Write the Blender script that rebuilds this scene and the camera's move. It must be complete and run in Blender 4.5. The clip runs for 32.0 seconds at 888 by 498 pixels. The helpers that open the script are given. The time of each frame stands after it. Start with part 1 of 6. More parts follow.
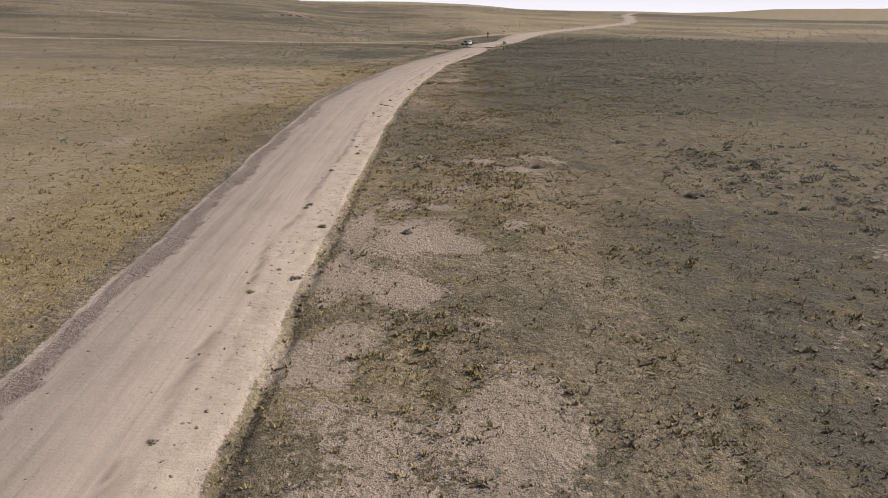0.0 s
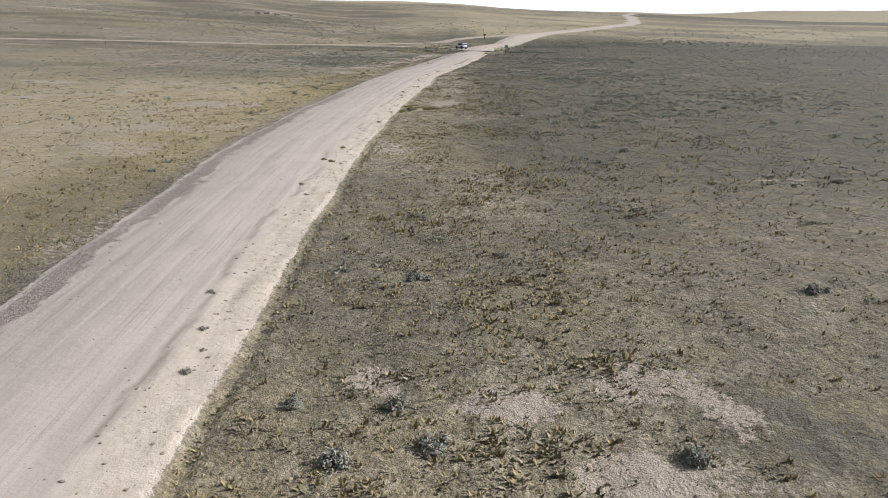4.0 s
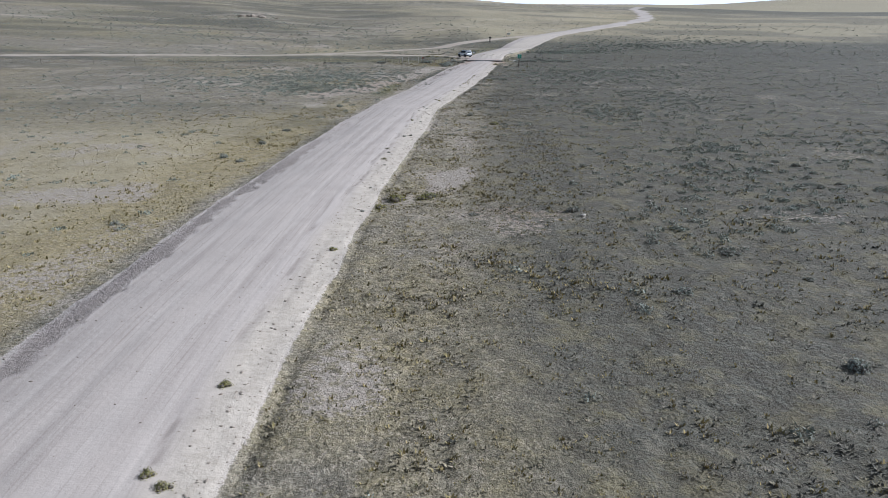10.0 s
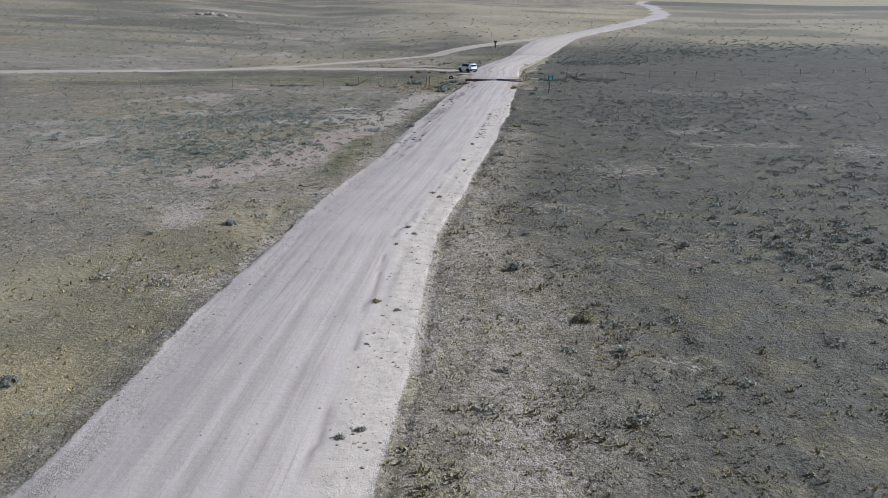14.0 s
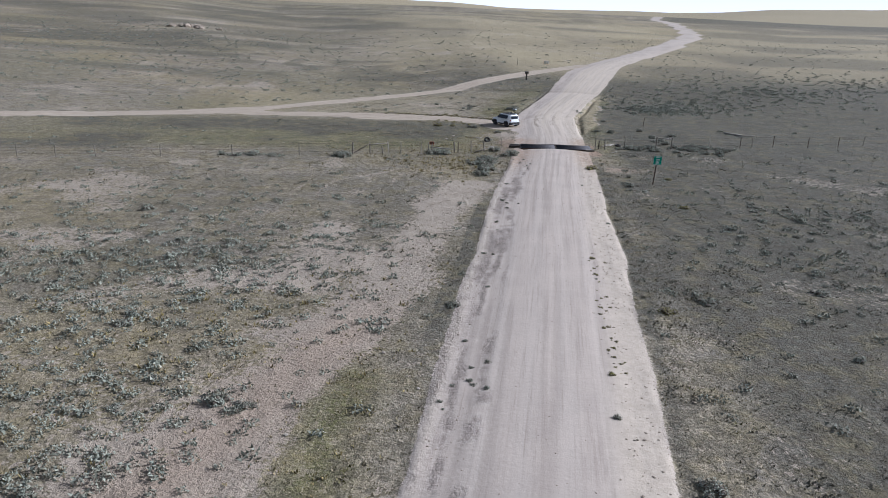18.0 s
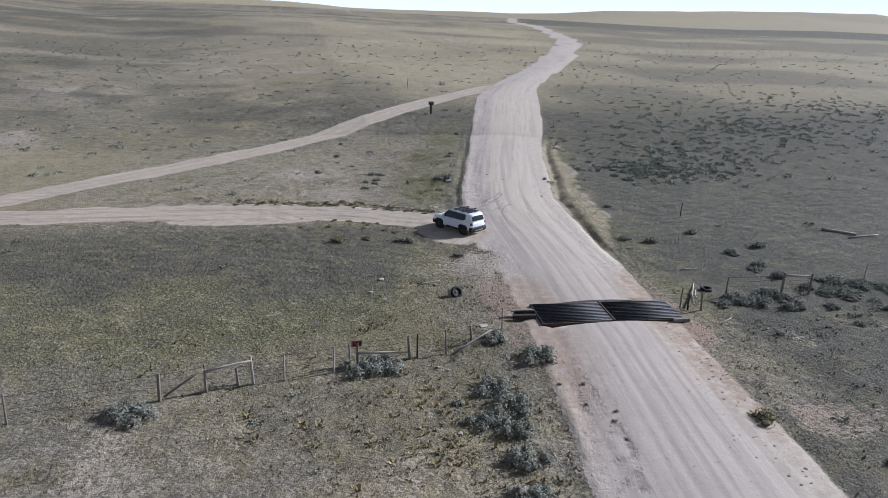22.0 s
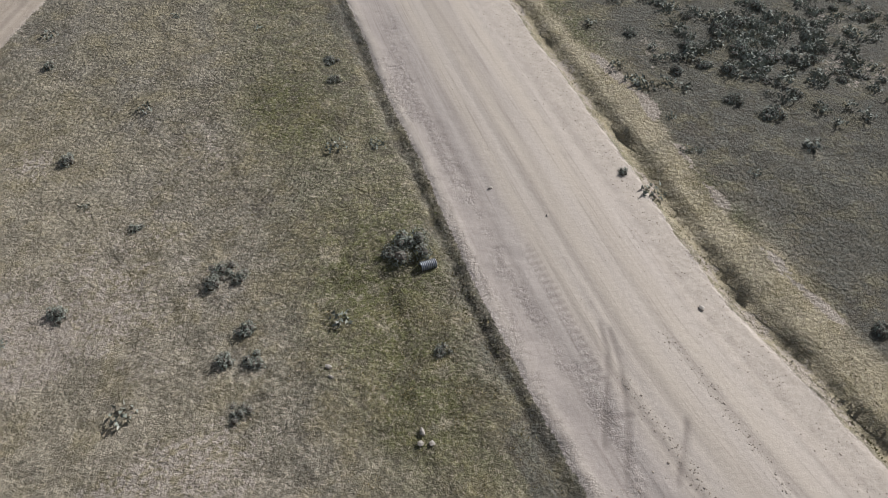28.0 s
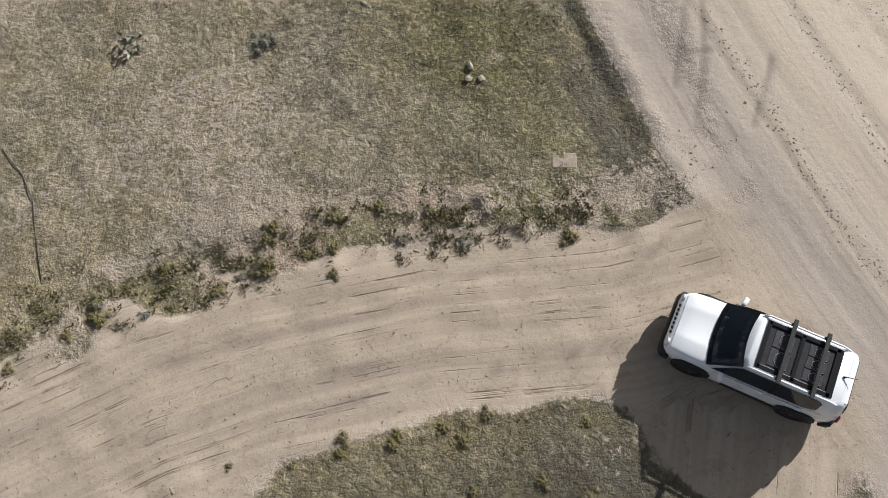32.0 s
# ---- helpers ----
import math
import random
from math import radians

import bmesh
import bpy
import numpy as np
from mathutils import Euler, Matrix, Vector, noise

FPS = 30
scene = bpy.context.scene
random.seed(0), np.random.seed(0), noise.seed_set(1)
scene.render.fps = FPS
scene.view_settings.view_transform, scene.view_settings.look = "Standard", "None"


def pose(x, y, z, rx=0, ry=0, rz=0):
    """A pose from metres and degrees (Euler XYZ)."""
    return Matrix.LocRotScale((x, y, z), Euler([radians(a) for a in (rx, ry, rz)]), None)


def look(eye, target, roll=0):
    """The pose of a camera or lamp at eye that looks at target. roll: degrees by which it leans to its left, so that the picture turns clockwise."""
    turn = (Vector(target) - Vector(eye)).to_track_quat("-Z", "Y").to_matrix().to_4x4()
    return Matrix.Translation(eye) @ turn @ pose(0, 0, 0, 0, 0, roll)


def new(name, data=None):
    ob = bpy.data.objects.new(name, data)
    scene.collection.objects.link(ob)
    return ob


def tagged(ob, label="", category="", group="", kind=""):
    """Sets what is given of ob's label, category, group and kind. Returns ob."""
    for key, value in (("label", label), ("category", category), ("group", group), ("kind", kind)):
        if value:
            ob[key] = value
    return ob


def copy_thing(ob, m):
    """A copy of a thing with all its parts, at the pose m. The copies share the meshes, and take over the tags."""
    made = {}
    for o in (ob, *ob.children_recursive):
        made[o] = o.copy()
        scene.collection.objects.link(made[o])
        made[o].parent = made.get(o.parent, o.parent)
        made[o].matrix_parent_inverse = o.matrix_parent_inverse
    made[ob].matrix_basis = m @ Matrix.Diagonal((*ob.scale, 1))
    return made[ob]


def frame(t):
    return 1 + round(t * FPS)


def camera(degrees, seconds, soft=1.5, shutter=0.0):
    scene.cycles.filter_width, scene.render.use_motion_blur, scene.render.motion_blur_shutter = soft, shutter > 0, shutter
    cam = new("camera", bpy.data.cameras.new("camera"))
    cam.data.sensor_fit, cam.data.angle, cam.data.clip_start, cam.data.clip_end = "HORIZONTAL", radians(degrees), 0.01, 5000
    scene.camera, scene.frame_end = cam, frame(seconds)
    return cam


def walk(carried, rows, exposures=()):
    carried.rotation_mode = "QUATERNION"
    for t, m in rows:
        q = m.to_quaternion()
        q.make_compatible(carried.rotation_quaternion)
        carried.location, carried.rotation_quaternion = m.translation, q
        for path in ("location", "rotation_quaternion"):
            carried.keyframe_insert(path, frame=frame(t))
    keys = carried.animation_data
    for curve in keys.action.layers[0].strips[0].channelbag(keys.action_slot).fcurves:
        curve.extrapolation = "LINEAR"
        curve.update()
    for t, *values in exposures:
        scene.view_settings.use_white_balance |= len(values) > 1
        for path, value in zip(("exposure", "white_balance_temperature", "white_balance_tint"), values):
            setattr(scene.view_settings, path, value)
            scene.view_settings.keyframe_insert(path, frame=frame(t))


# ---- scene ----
cam = camera(62.5, 32.0, soft=0.9)
PATH = [
    (0, (2.111, -76.939, 9.462), (2.059, -75.035, 8.852), 0.8),
    (0.5, (2.053, -74.421, 9.524), (2.002, -72.516, 8.915), 0.8),
    (1, (1.983, -71.186, 9.506), (1.935, -69.281, 8.897), 0.6),
    (1.5, (1.953, -66.982, 9.393), (1.909, -65.078, 8.783), 0.7),
    (2, (1.954, -62.208, 9.181), (1.908, -60.304, 8.57), 0.7),
    (2.5, (1.841, -57.126, 8.806), (1.797, -55.223, 8.193), 0.8),
    (3, (1.735, -52.073, 8.694), (1.696, -50.169, 8.083), 0.9),
    (3.5, (1.661, -47.347, 8.623), (1.625, -45.442, 8.015), 1.0),
    (4, (1.516, -43.797, 9.101), (1.485, -41.893, 8.491), 1.1),
    (4.5, (1.298, -41.997, 9.668), (1.267, -40.092, 9.058), 1.2),
    (6.5, (1.166, -38.652, 12.019), (1.114, -36.75, 11.402), -0.1),
    (7, (1.128, -35.664, 11.898), (1.078, -33.762, 11.282), -0.0),
    (7.5, (1.165, -32.842, 11.654), (1.112, -30.94, 11.037), -0.1),
    (8, (1.013, -30.125, 11.593), (0.963, -28.224, 10.973), 0.0),
    (8.5, (0.911, -27.025, 11.522), (0.861, -25.125, 10.899), -0.1),
    (9, (0.703, -22.893, 11.467), (0.661, -20.992, 10.845), 0.1),
    (9.5, (0.703, -18.042, 11.32), (0.66, -16.142, 10.696), 0.0),
    (10, (0.526, -12.993, 10.947), (0.488, -11.093, 10.325), 0.1),
    (10.5, (0.415, -7.485, 10.64), (0.379, -5.585, 10.016), 0.1),
    (11, (0.264, -1.54, 10.533), (0.233, 0.358, 9.905), 0.1),
    (11.5, (0.223, 4.721, 10.511), (0.194, 6.619, 9.882), 0.1),
    (12, (0.178, 11.143, 10.581), (0.148, 13.04, 9.948), -0.1),
    (12.5, (-0.03, 17.415, 10.545), (-0.058, 19.312, 9.913), -0.0),
    (13, (-0.33, 23.426, 10.695), (-0.356, 25.322, 10.061), -0.2),
    (13.5, (-0.664, 29.115, 11.149), (-0.69, 31.011, 10.513), -0.3),
    (14, (-1.263, 34.581, 11.759), (-1.28, 36.477, 11.123), -0.1),
    (14.5, (-1.89, 39.769, 12.397), (-1.903, 41.666, 11.762), 0.1),
    (16.5, (-3.517, 59.91, 13.101), (-3.526, 61.812, 12.483), 1.2),
    (17, (-4.386, 64.535, 13.31), (-4.392, 66.438, 12.695), 1.2),
    (17.5, (-5.087, 69.475, 13.621), (-5.09, 71.378, 13.006), 1.3),
    (18, (-5.675, 74.651, 13.917), (-5.678, 76.554, 13.301), 1.2),
    (18.5, (-6.225, 79.949, 14.147), (-6.225, 81.853, 13.534), 1.3),
    (19, (-6.809, 85.486, 14.371), (-6.773, 87.389, 13.758), 1.3),
    (19.5, (-7.419, 91.039, 14.483), (-7.373, 92.942, 13.87), 1.3),
    (20, (-7.978, 97.06, 14.38), (-7.893, 98.963, 13.769), 1.3),
    (20.5, (-8.362, 102.653, 14.625), (-8.11, 104.541, 14.016), 1.1),
    (21, (-8.978, 108.75, 14.731), (-8.69, 110.633, 14.122), 1.2),
    (21.5, (-9.339, 114.823, 14.736), (-9.048, 116.705, 14.128), 1.2),
    (22, (-9.65, 120.761, 14.818), (-9.26, 122.626, 14.21), 1.4),
    (22.4, (-9.415, 125.089, 14.968), (-9.004, 126.949, 14.361), 1.1),
    (22.5, (-9.28, 126.027, 15.088), (-8.677, 127.834, 14.48), 0.7),
    (23, (-10.21, 131.881, 14.979), (-9.473, 133.641, 14.378), 1.1),
    (23.4, (-9.941, 135.987, 15.106), (-9.194, 137.74, 14.502), 0.8),
    (23.5, (-9.599, 137.048, 15.27), (-8.657, 138.703, 14.66), 0.1),
    (24, (-10.018, 142.599, 15.466), (-9.011, 144.138, 14.68), 0.5),
    (24.5, (-9.506, 147.466, 15.601), (-8.52, 148.975, 14.734), 0.5),
    (26.5, (-6.578, 163.29, 17.965), (-5.839, 164.452, 16.514), -0.3),
    (27, (-5.697, 166.518, 18.759), (-4.968, 167.671, 17.296), -0.4),
    (27.5, (-4.944, 169.147, 19.374), (-4.223, 170.299, 17.906), -0.7),
    (28, (-4.603, 171.035, 19.791), (-3.873, 172.196, 18.336), -0.6),
    (28.5, (-4.568, 171.765, 19.756), (-3.836, 172.935, 18.309), -0.6),
    (29, (-4.815, 171.915, 19.555), (-4.084, 173.086, 18.108), -0.5),
    (29.5, (-5.237, 171.442, 18.915), (-4.686, 172.372, 17.233), -1.1),
    (30, (-5.122, 171.732, 18.634), (-4.695, 172.479, 16.829), -1.7),
    (30.2, (-4.666, 171.625, 18.46), (-4.288, 172.356, 16.637), -3.6),
    (30.5, (-5.229, 171.757, 18.078), (-4.905, 172.339, 16.192), -2.3),
    (31, (-5.432, 171.703, 17.575), (-5.099, 172.284, 15.69), -1.7),
    (31.5, (-5.446, 171.687, 17.216), (-5.12, 172.263, 15.329), -2.0),
    (32, (-5.569, 171.619, 16.844), (-5.237, 172.195, 14.957), -1.7),
]
walk(cam, [(t, look(eye, target, roll)) for t, eye, target, roll in PATH],
     [(0, 0.04, 6500, 18), (1, 0.30, 6350, 15), (2, 0.43, 6080, 12), (4, 0.48, 5750, 11), (7, 0.38, 5400, 10), (9, 0.37, 5200, 10), (13, 0.32, 5080, 11), (18, 0.31, 5260, 13),
      (23, 0.22, 5200, 13), (24.2, 0.10, 5220, 13), (25.5, 0.12, 5450, 12), (28, 0.16, 5700, 11), (32, 0.30, 6050, 10)])

# ---- light and air ----
world = bpy.data.worlds.new("world")
scene.world = world
world.use_nodes = True
SUN_EL, SUN_AZ = 27.0, 77.0
wn = world.node_tree.nodes
sky = wn.new("ShaderNodeTexSky")
sky.sky_type = "NISHITA"
sky.sun_disc = False
sky.sun_elevation, sky.sun_rotation = radians(SUN_EL), radians(SUN_AZ)
sky.dust_density, sky.ozone_density = 6.0, 1.0
haze = wn.new("ShaderNodeMixRGB")
haze.inputs[2].default_value = (8.6, 9.1, 9.7, 1)
# dusty air: thick at the horizon, thinner overhead
up = wn.new("ShaderNodeSeparateXYZ")
world.node_tree.links.new(wn.new("ShaderNodeTexCoord").outputs["Generated"], up.inputs[0])
thick = wn.new("ShaderNodeMapRange")
thick.interpolation_type = "SMOOTHSTEP"
for i, v in zip((1, 2, 3, 4), (0.0, 0.22, 1.0, 0.35)):
    thick.inputs[i].default_value = v
world.node_tree.links.new(up.outputs[2], thick.inputs[0])
world.node_tree.links.new(thick.outputs[0], haze.inputs[0])
glare = wn.new("ShaderNodeMixRGB")
glare.inputs[1].default_value, glare.inputs[2].default_value = (30.0, 30.6, 32.0, 1), (8.6, 9.1, 9.7, 1)
clear = wn.new("ShaderNodeMapRange")
clear.interpolation_type = "SMOOTHSTEP"
clear.inputs[1].default_value, clear.inputs[2].default_value = 0.0, 0.14
world.node_tree.links.new(up.outputs[2], clear.inputs[0])
world.node_tree.links.new(clear.outputs[0], glare.inputs[0])
world.node_tree.links.new(glare.outputs[0], haze.inputs[2])
world.node_tree.links.new(sky.outputs[0], haze.inputs[1])
world.node_tree.links.new(haze.outputs[0], wn["Background"].inputs[0])
wn["Background"].inputs[1].default_value = 0.03
sun = new("sun", bpy.data.lights.new("sun", "SUN"))
sun.data.energy, sun.data.angle, sun.data.color = 5.0, radians(0.6), (1.0, 0.95, 0.88)
e, a = radians(SUN_EL), radians(SUN_AZ)
sun.matrix_world = look((50 * math.cos(e) * math.sin(a), 50 * math.cos(e) * math.cos(a), 50 * math.sin(e)), (0, 0, 0))


# ---- materials ----
def mat(name, rough=0.9, metal=0.0):
    m = bpy.data.materials.new(name)
    m.use_nodes = True
    b = m.node_tree.nodes["Principled BSDF"]
    b.inputs["Roughness"].default_value, b.inputs["Metallic"].default_value = rough, metal
    b.inputs["Specular IOR Level"].default_value = 0.3
    return m, m.node_tree.nodes, m.node_tree.links, b


def coords(n):
    return n.new("ShaderNodeNewGeometry").outputs["Position"]


def noise_tex(n, l, scale, detail=4.0, vec=None, rough=0.55):
    t = n.new("ShaderNodeTexNoise")
    t.inputs["Scale"].default_value, t.inputs["Detail"].default_value = scale, detail
    t.inputs["Roughness"].default_value = rough
    if vec is not None:
        l.new(vec, t.inputs["Vector"])
    return t.outputs["Fac"]


def ramp(n, l, fac, lo, hi, a=0.0, b=1.0):
    r = n.new("ShaderNodeMapRange")
    r.interpolation_type = "SMOOTHSTEP"
    for i, v in zip((1, 2, 3, 4), (lo, hi, a, b)):
        r.inputs[i].default_value = v
    l.new(fac, r.inputs[0])
    return r.outputs[0]


def mixc(n, l, fac, a, b, kind="MIX"):
    m = n.new("ShaderNodeMixRGB")
    m.blend_type = kind
    for i, v in ((0, fac), (1, a), (2, b)):
        if isinstance(v, (int, float)):
            m.inputs[i].default_value = v
        elif isinstance(v, tuple):
            m.inputs[i].default_value = (*v, 1)
        else:
            l.new(v, m.inputs[i])
    return m.outputs[0]


def mathn(n, l, op, a, b):
    m = n.new("ShaderNodeMath")
    m.operation = op
    for i, v in ((0, a), (1, b)):
        if isinstance(v, (int, float)):
            m.inputs[i].default_value = v
        else:
            l.new(v, m.inputs[i])
    return m.outputs[0]


def bump(n, l, b, height, strength, dist):
    u = n.new("ShaderNodeBump")
    u.inputs["Strength"].default_value, u.inputs["Distance"].default_value = strength, dist
    l.new(height, u.inputs["Height"])
    l.new(u.outputs[0], b.inputs["Normal"])


def simple(name, c1, c2, scale=20.0, rough=0.8, metal=0.0, depth=0.004, stretch=None):
    """Two tones by a noise at real size, with a fine bump."""
    m, n, l, b = mat(name, rough, metal)
    vec = n.new("ShaderNodeTexCoord").outputs["Object"]
    if stretch:
        mp = n.new("ShaderNodeMapping")
        mp.inputs["Scale"].default_value = stretch
        l.new(vec, mp.inputs[0])
        vec = mp.outputs[0]
    f = noise_tex(n, l, scale, 5, vec)
    g = noise_tex(n, l, scale * 0.13, 3, vec)
    f2 = mathn(n, l, "MULTIPLY_ADD", f, 0.65)
    l.new(mathn(n, l, "MULTIPLY", g, 0.35), f2.node.inputs[2])
    l.new(mixc(n, l, ramp(n, l, f2, 0.3, 0.7), c1, c2), b.inputs["Base Color"])
    bump(n, l, b, f, 0.5, depth)
    return m


def earth_material():
    m, n, l, b = mat("earth", 0.95)
    p = coords(n)

    def attr(name):
        a = n.new("ShaderNodeAttribute")
        a.attribute_name = name
        return a.outputs["Fac"]
    big = noise_tex(n, l, 0.035, 5, p)
    mid = noise_tex(n, l, 0.35, 5, p)
    fine = noise_tex(n, l, 2.2, 6, p, 0.68)
    clump = noise_tex(n, l, 5.5, 4, p, 0.6)
    grain = noise_tex(n, l, 22.0, 4, p, 0.7)
    # dry short grass over pale soil
    grass = mixc(n, l, ramp(n, l, big, 0.38, 0.62), (0.335, 0.278, 0.180), (0.298, 0.262, 0.200))
    grass = mixc(n, l, ramp(n, l, mid, 0.42, 0.66), grass, (0.315, 0.275, 0.220))
    grass = mixc(n, l, mathn(n, l, "MULTIPLY", attr("gold"), 0.8), grass, (0.400, 0.312, 0.140))
    grass = mixc(n, l, mathn(n, l, "MULTIPLY", attr("green"), 0.95), grass, (0.130, 0.128, 0.040))
    grass = mixc(n, l, mathn(n, l, "MULTIPLY", attr("sage"), 0.9), grass, (0.105, 0.099, 0.079))
    grass = mixc(n, l, attr("pale"), grass, (0.430, 0.358, 0.225))
    cover = mathn(n, l, "SUBTRACT", mathn(n, l, "SUBTRACT", 1.0, mathn(n, l, "MULTIPLY", attr("pale"), 0.75)), mathn(n, l, "MULTIPLY", attr("gold"), 0.5))
    fleck = noise_tex(n, l, 9.5, 3, p, 0.6)
    # bunch grass: rounded cells a hand or two across, drawn out of shape
    warp = n.new("ShaderNodeTexNoise")
    warp.inputs["Scale"].default_value, warp.inputs["Detail"].default_value = 2.6, 3.0
    l.new(p, warp.inputs["Vector"])
    cells = n.new("ShaderNodeTexVoronoi")
    cells.inputs["Scale"].default_value = 3.3
    l.new(mixc(n, l, 0.55, p, mixc(n, l, 1.0, p, warp.outputs["Color"], "ADD")), cells.inputs["Vector"])
    hump = cells.outputs["Distance"]
    tuft = noise_tex(n, l, 0.95, 6, p, 0.7)
    moss = noise_tex(n, l, 0.6, 6, mixc(n, l, 1.0, p, (31.0, 57.0, 3.0), "ADD"), 0.7)
    grass = mixc(n, l, mathn(n, l, "MULTIPLY", cover, ramp(n, l, tuft, 0.50, 0.60, 0.0, 0.6)), grass, (0.115, 0.095, 0.070))
    grass = mixc(n, l, mathn(n, l, "MULTIPLY", ramp(n, l, tuft, 0.45, 0.36, 0.0, 0.6), mathn(n, l, "SUBTRACT", 1.0, mathn(n, l, "MULTIPLY", attr("sage"), 0.6))), grass, (0.440, 0.370, 0.265))
    grass = mixc(n, l, ramp(n, l, moss, 0.48, 0.62, 0.0, 0.45), grass, (0.270, 0.220, 0.105))
    # gaps between the cells darkened: shade between tufts put into the colour
    grass = mixc(n, l, mathn(n, l, "MULTIPLY", cover, ramp(n, l, hump, 0.40, 0.66, 0.0, 0.5)), grass, (0.095, 0.080, 0.052))
    grass = mixc(n, l, mathn(n, l, "MULTIPLY", cover, ramp(n, l, fleck, 0.52, 0.66, 0.0, 0.45)), grass, (0.070, 0.060, 0.040))
    grass = mixc(n, l, mathn(n, l, "MULTIPLY", ramp(n, l, fleck, 0.48, 0.34, 0.0, 0.55), mathn(n, l, "SUBTRACT", 1.0, mathn(n, l, "MULTIPLY", attr("sage"), 0.8))), grass, (0.460, 0.385, 0.275))
    soil = mixc(n, l, ramp(n, l, grain, 0.3, 0.75), (0.440, 0.370, 0.290), (0.345, 0.285, 0.222))
    soil = mixc(n, l, mathn(n, l, "MULTIPLY", attr("rust"), 0.6), soil, (0.330, 0.205, 0.130))
    patchy = mathn(n, l, "ADD", mathn(n, l, "MULTIPLY", fine, 0.9), mathn(n, l, "MULTIPLY", clump, -0.9))
    open_ = mathn(n, l, "ADD", attr("bare"), patchy)
    ground = mixc(n, l, ramp(n, l, open_, 0.06, 0.20), grass, soil)
    ground = mixc(n, l, ramp(n, l, grain, 0.52, 0.66, 0.0, 0.6), ground, (0.100, 0.085, 0.060))
    ground = mixc(n, l, mathn(n, l, "MULTIPLY", attr("dark"), ramp(n, l, fine, 0.30, 0.62, 0.85, 0.35)), ground, (0.070, 0.068, 0.050))
    # graded road: pinkish packed gravel with wheel lines, rough pale edges
    lines = attr("wheel")
    cmb = n.new("ShaderNodeCombineXYZ")
    l.new(mathn(n, l, "MULTIPLY", attr("across"), 3.2), cmb.inputs[0])
    l.new(mathn(n, l, "MULTIPLY", attr("along"), 0.10), cmb.inputs[1])
    streak = noise_tex(n, l, 1.0, 5, cmb.outputs[0], 0.65)
    rd = mixc(n, l, ramp(n, l, mid, 0.35, 0.7), (0.475, 0.402, 0.340), (0.425, 0.360, 0.306))
    rd = mixc(n, l, mathn(n, l, "MULTIPLY", attr("lane"), 0.85), rd, (0.525, 0.445, 0.350))
    rd = mixc(n, l, mathn(n, l, "MULTIPLY", lines, 0.45), rd, (0.520, 0.450, 0.385))
    rd = mixc(n, l, ramp(n, l, streak, 0.45, 0.72, 0.0, 0.42), rd, (0.350, 0.292, 0.245))
    comb = n.new("ShaderNodeCombineXYZ")
    l.new(mathn(n, l, "MULTIPLY", attr("across"), 9.0), comb.inputs[0])
    l.new(mathn(n, l, "MULTIPLY", attr("along"), 0.16), comb.inputs[1])
    fines = noise_tex(n, l, 1.0, 5, comb.outputs[0], 0.7)
    rd = mixc(n, l, mathn(n, l, "MULTIPLY", ramp(n, l, fines, 0.52, 0.66, 0.0, 0.5), ramp(n, l, streak, 0.36, 0.56, 0.25, 1.0)), rd, (0.300, 0.245, 0.205))
    rd = mixc(n, l, ramp(n, l, fines, 0.46, 0.34, 0.0, 0.3), rd, (0.560, 0.480, 0.405))
    rd = mixc(n, l, ramp(n, l, grain, 0.52, 0.75, 0.0, 0.2), rd, (0.30, 0.25, 0.21))
    rd = mixc(n, l, ramp(n, l, mathn(n, l, "MULTIPLY", attr("gravel"), mathn(n, l, "ADD", clump, 0.45)), 0.1, 0.85, 0.0, 0.85), rd, (0.255, 0.212, 0.180))
    sand = mixc(n, l, ramp(n, l, fine, 0.35, 0.65), (0.555, 0.475, 0.380), (0.470, 0.396, 0.312))
    sand = mixc(n, l, ramp(n, l, clump, 0.55, 0.72, 0.0, 0.35), sand, (0.300, 0.240, 0.180))
    rd = mixc(n, l, attr("sand"), rd, sand)
    dirt = mixc(n, l, ramp(n, l, streak, 0.38, 0.62), (0.460, 0.380, 0.295), (0.390, 0.320, 0.245))
    dirt = mixc(n, l, ramp(n, l, fine, 0.52, 0.66, 0.0, 0.45), dirt, (0.300, 0.238, 0.175))
    dirt = mixc(n, l, ramp(n, l, fleck, 0.58, 0.68, 0.0, 0.5), dirt, (0.270, 0.212, 0.155))
    dirt = mixc(n, l, ramp(n, l, grain, 0.60, 0.72, 0.0, 0.5), dirt, (0.250, 0.195, 0.140))
    thin = n.new("ShaderNodeCombineXYZ")
    l.new(mathn(n, l, "MULTIPLY", attr("across"), 5.5), thin.inputs[0])
    l.new(mathn(n, l, "MULTIPLY", attr("along"), 0.22), thin.inputs[1])
    scrape = ramp(n, l, noise_tex(n, l, 1.0, 4, thin.outputs[0], 0.6), 0.56, 0.68)
    scrape = mathn(n, l, "MULTIPLY", scrape, ramp(n, l, noise_tex(n, l, 0.7, 3, p, 0.6), 0.45, 0.58))
    crumb = ramp(n, l, noise_tex(n, l, 11.0, 5, p, 0.7), 0.62, 0.78)
    crumb = mathn(n, l, "MULTIPLY", crumb, ramp(n, l, fine, 0.42, 0.6))
    dirt = mixc(n, l, mathn(n, l, "MULTIPLY", scrape, 0.75), dirt, (0.250, 0.190, 0.138))
    dirt = mixc(n, l, mathn(n, l, "MULTIPLY", crumb, 0.5), dirt, (0.290, 0.230, 0.170))
    rd = mixc(n, l, mathn(n, l, "MULTIPLY", attr("rust"), ramp(n, l, fine, 0.35, 0.6, 0.25, 0.8)), rd, (0.350, 0.245, 0.170))
    rd = mixc(n, l, attr("track"), rd, dirt)
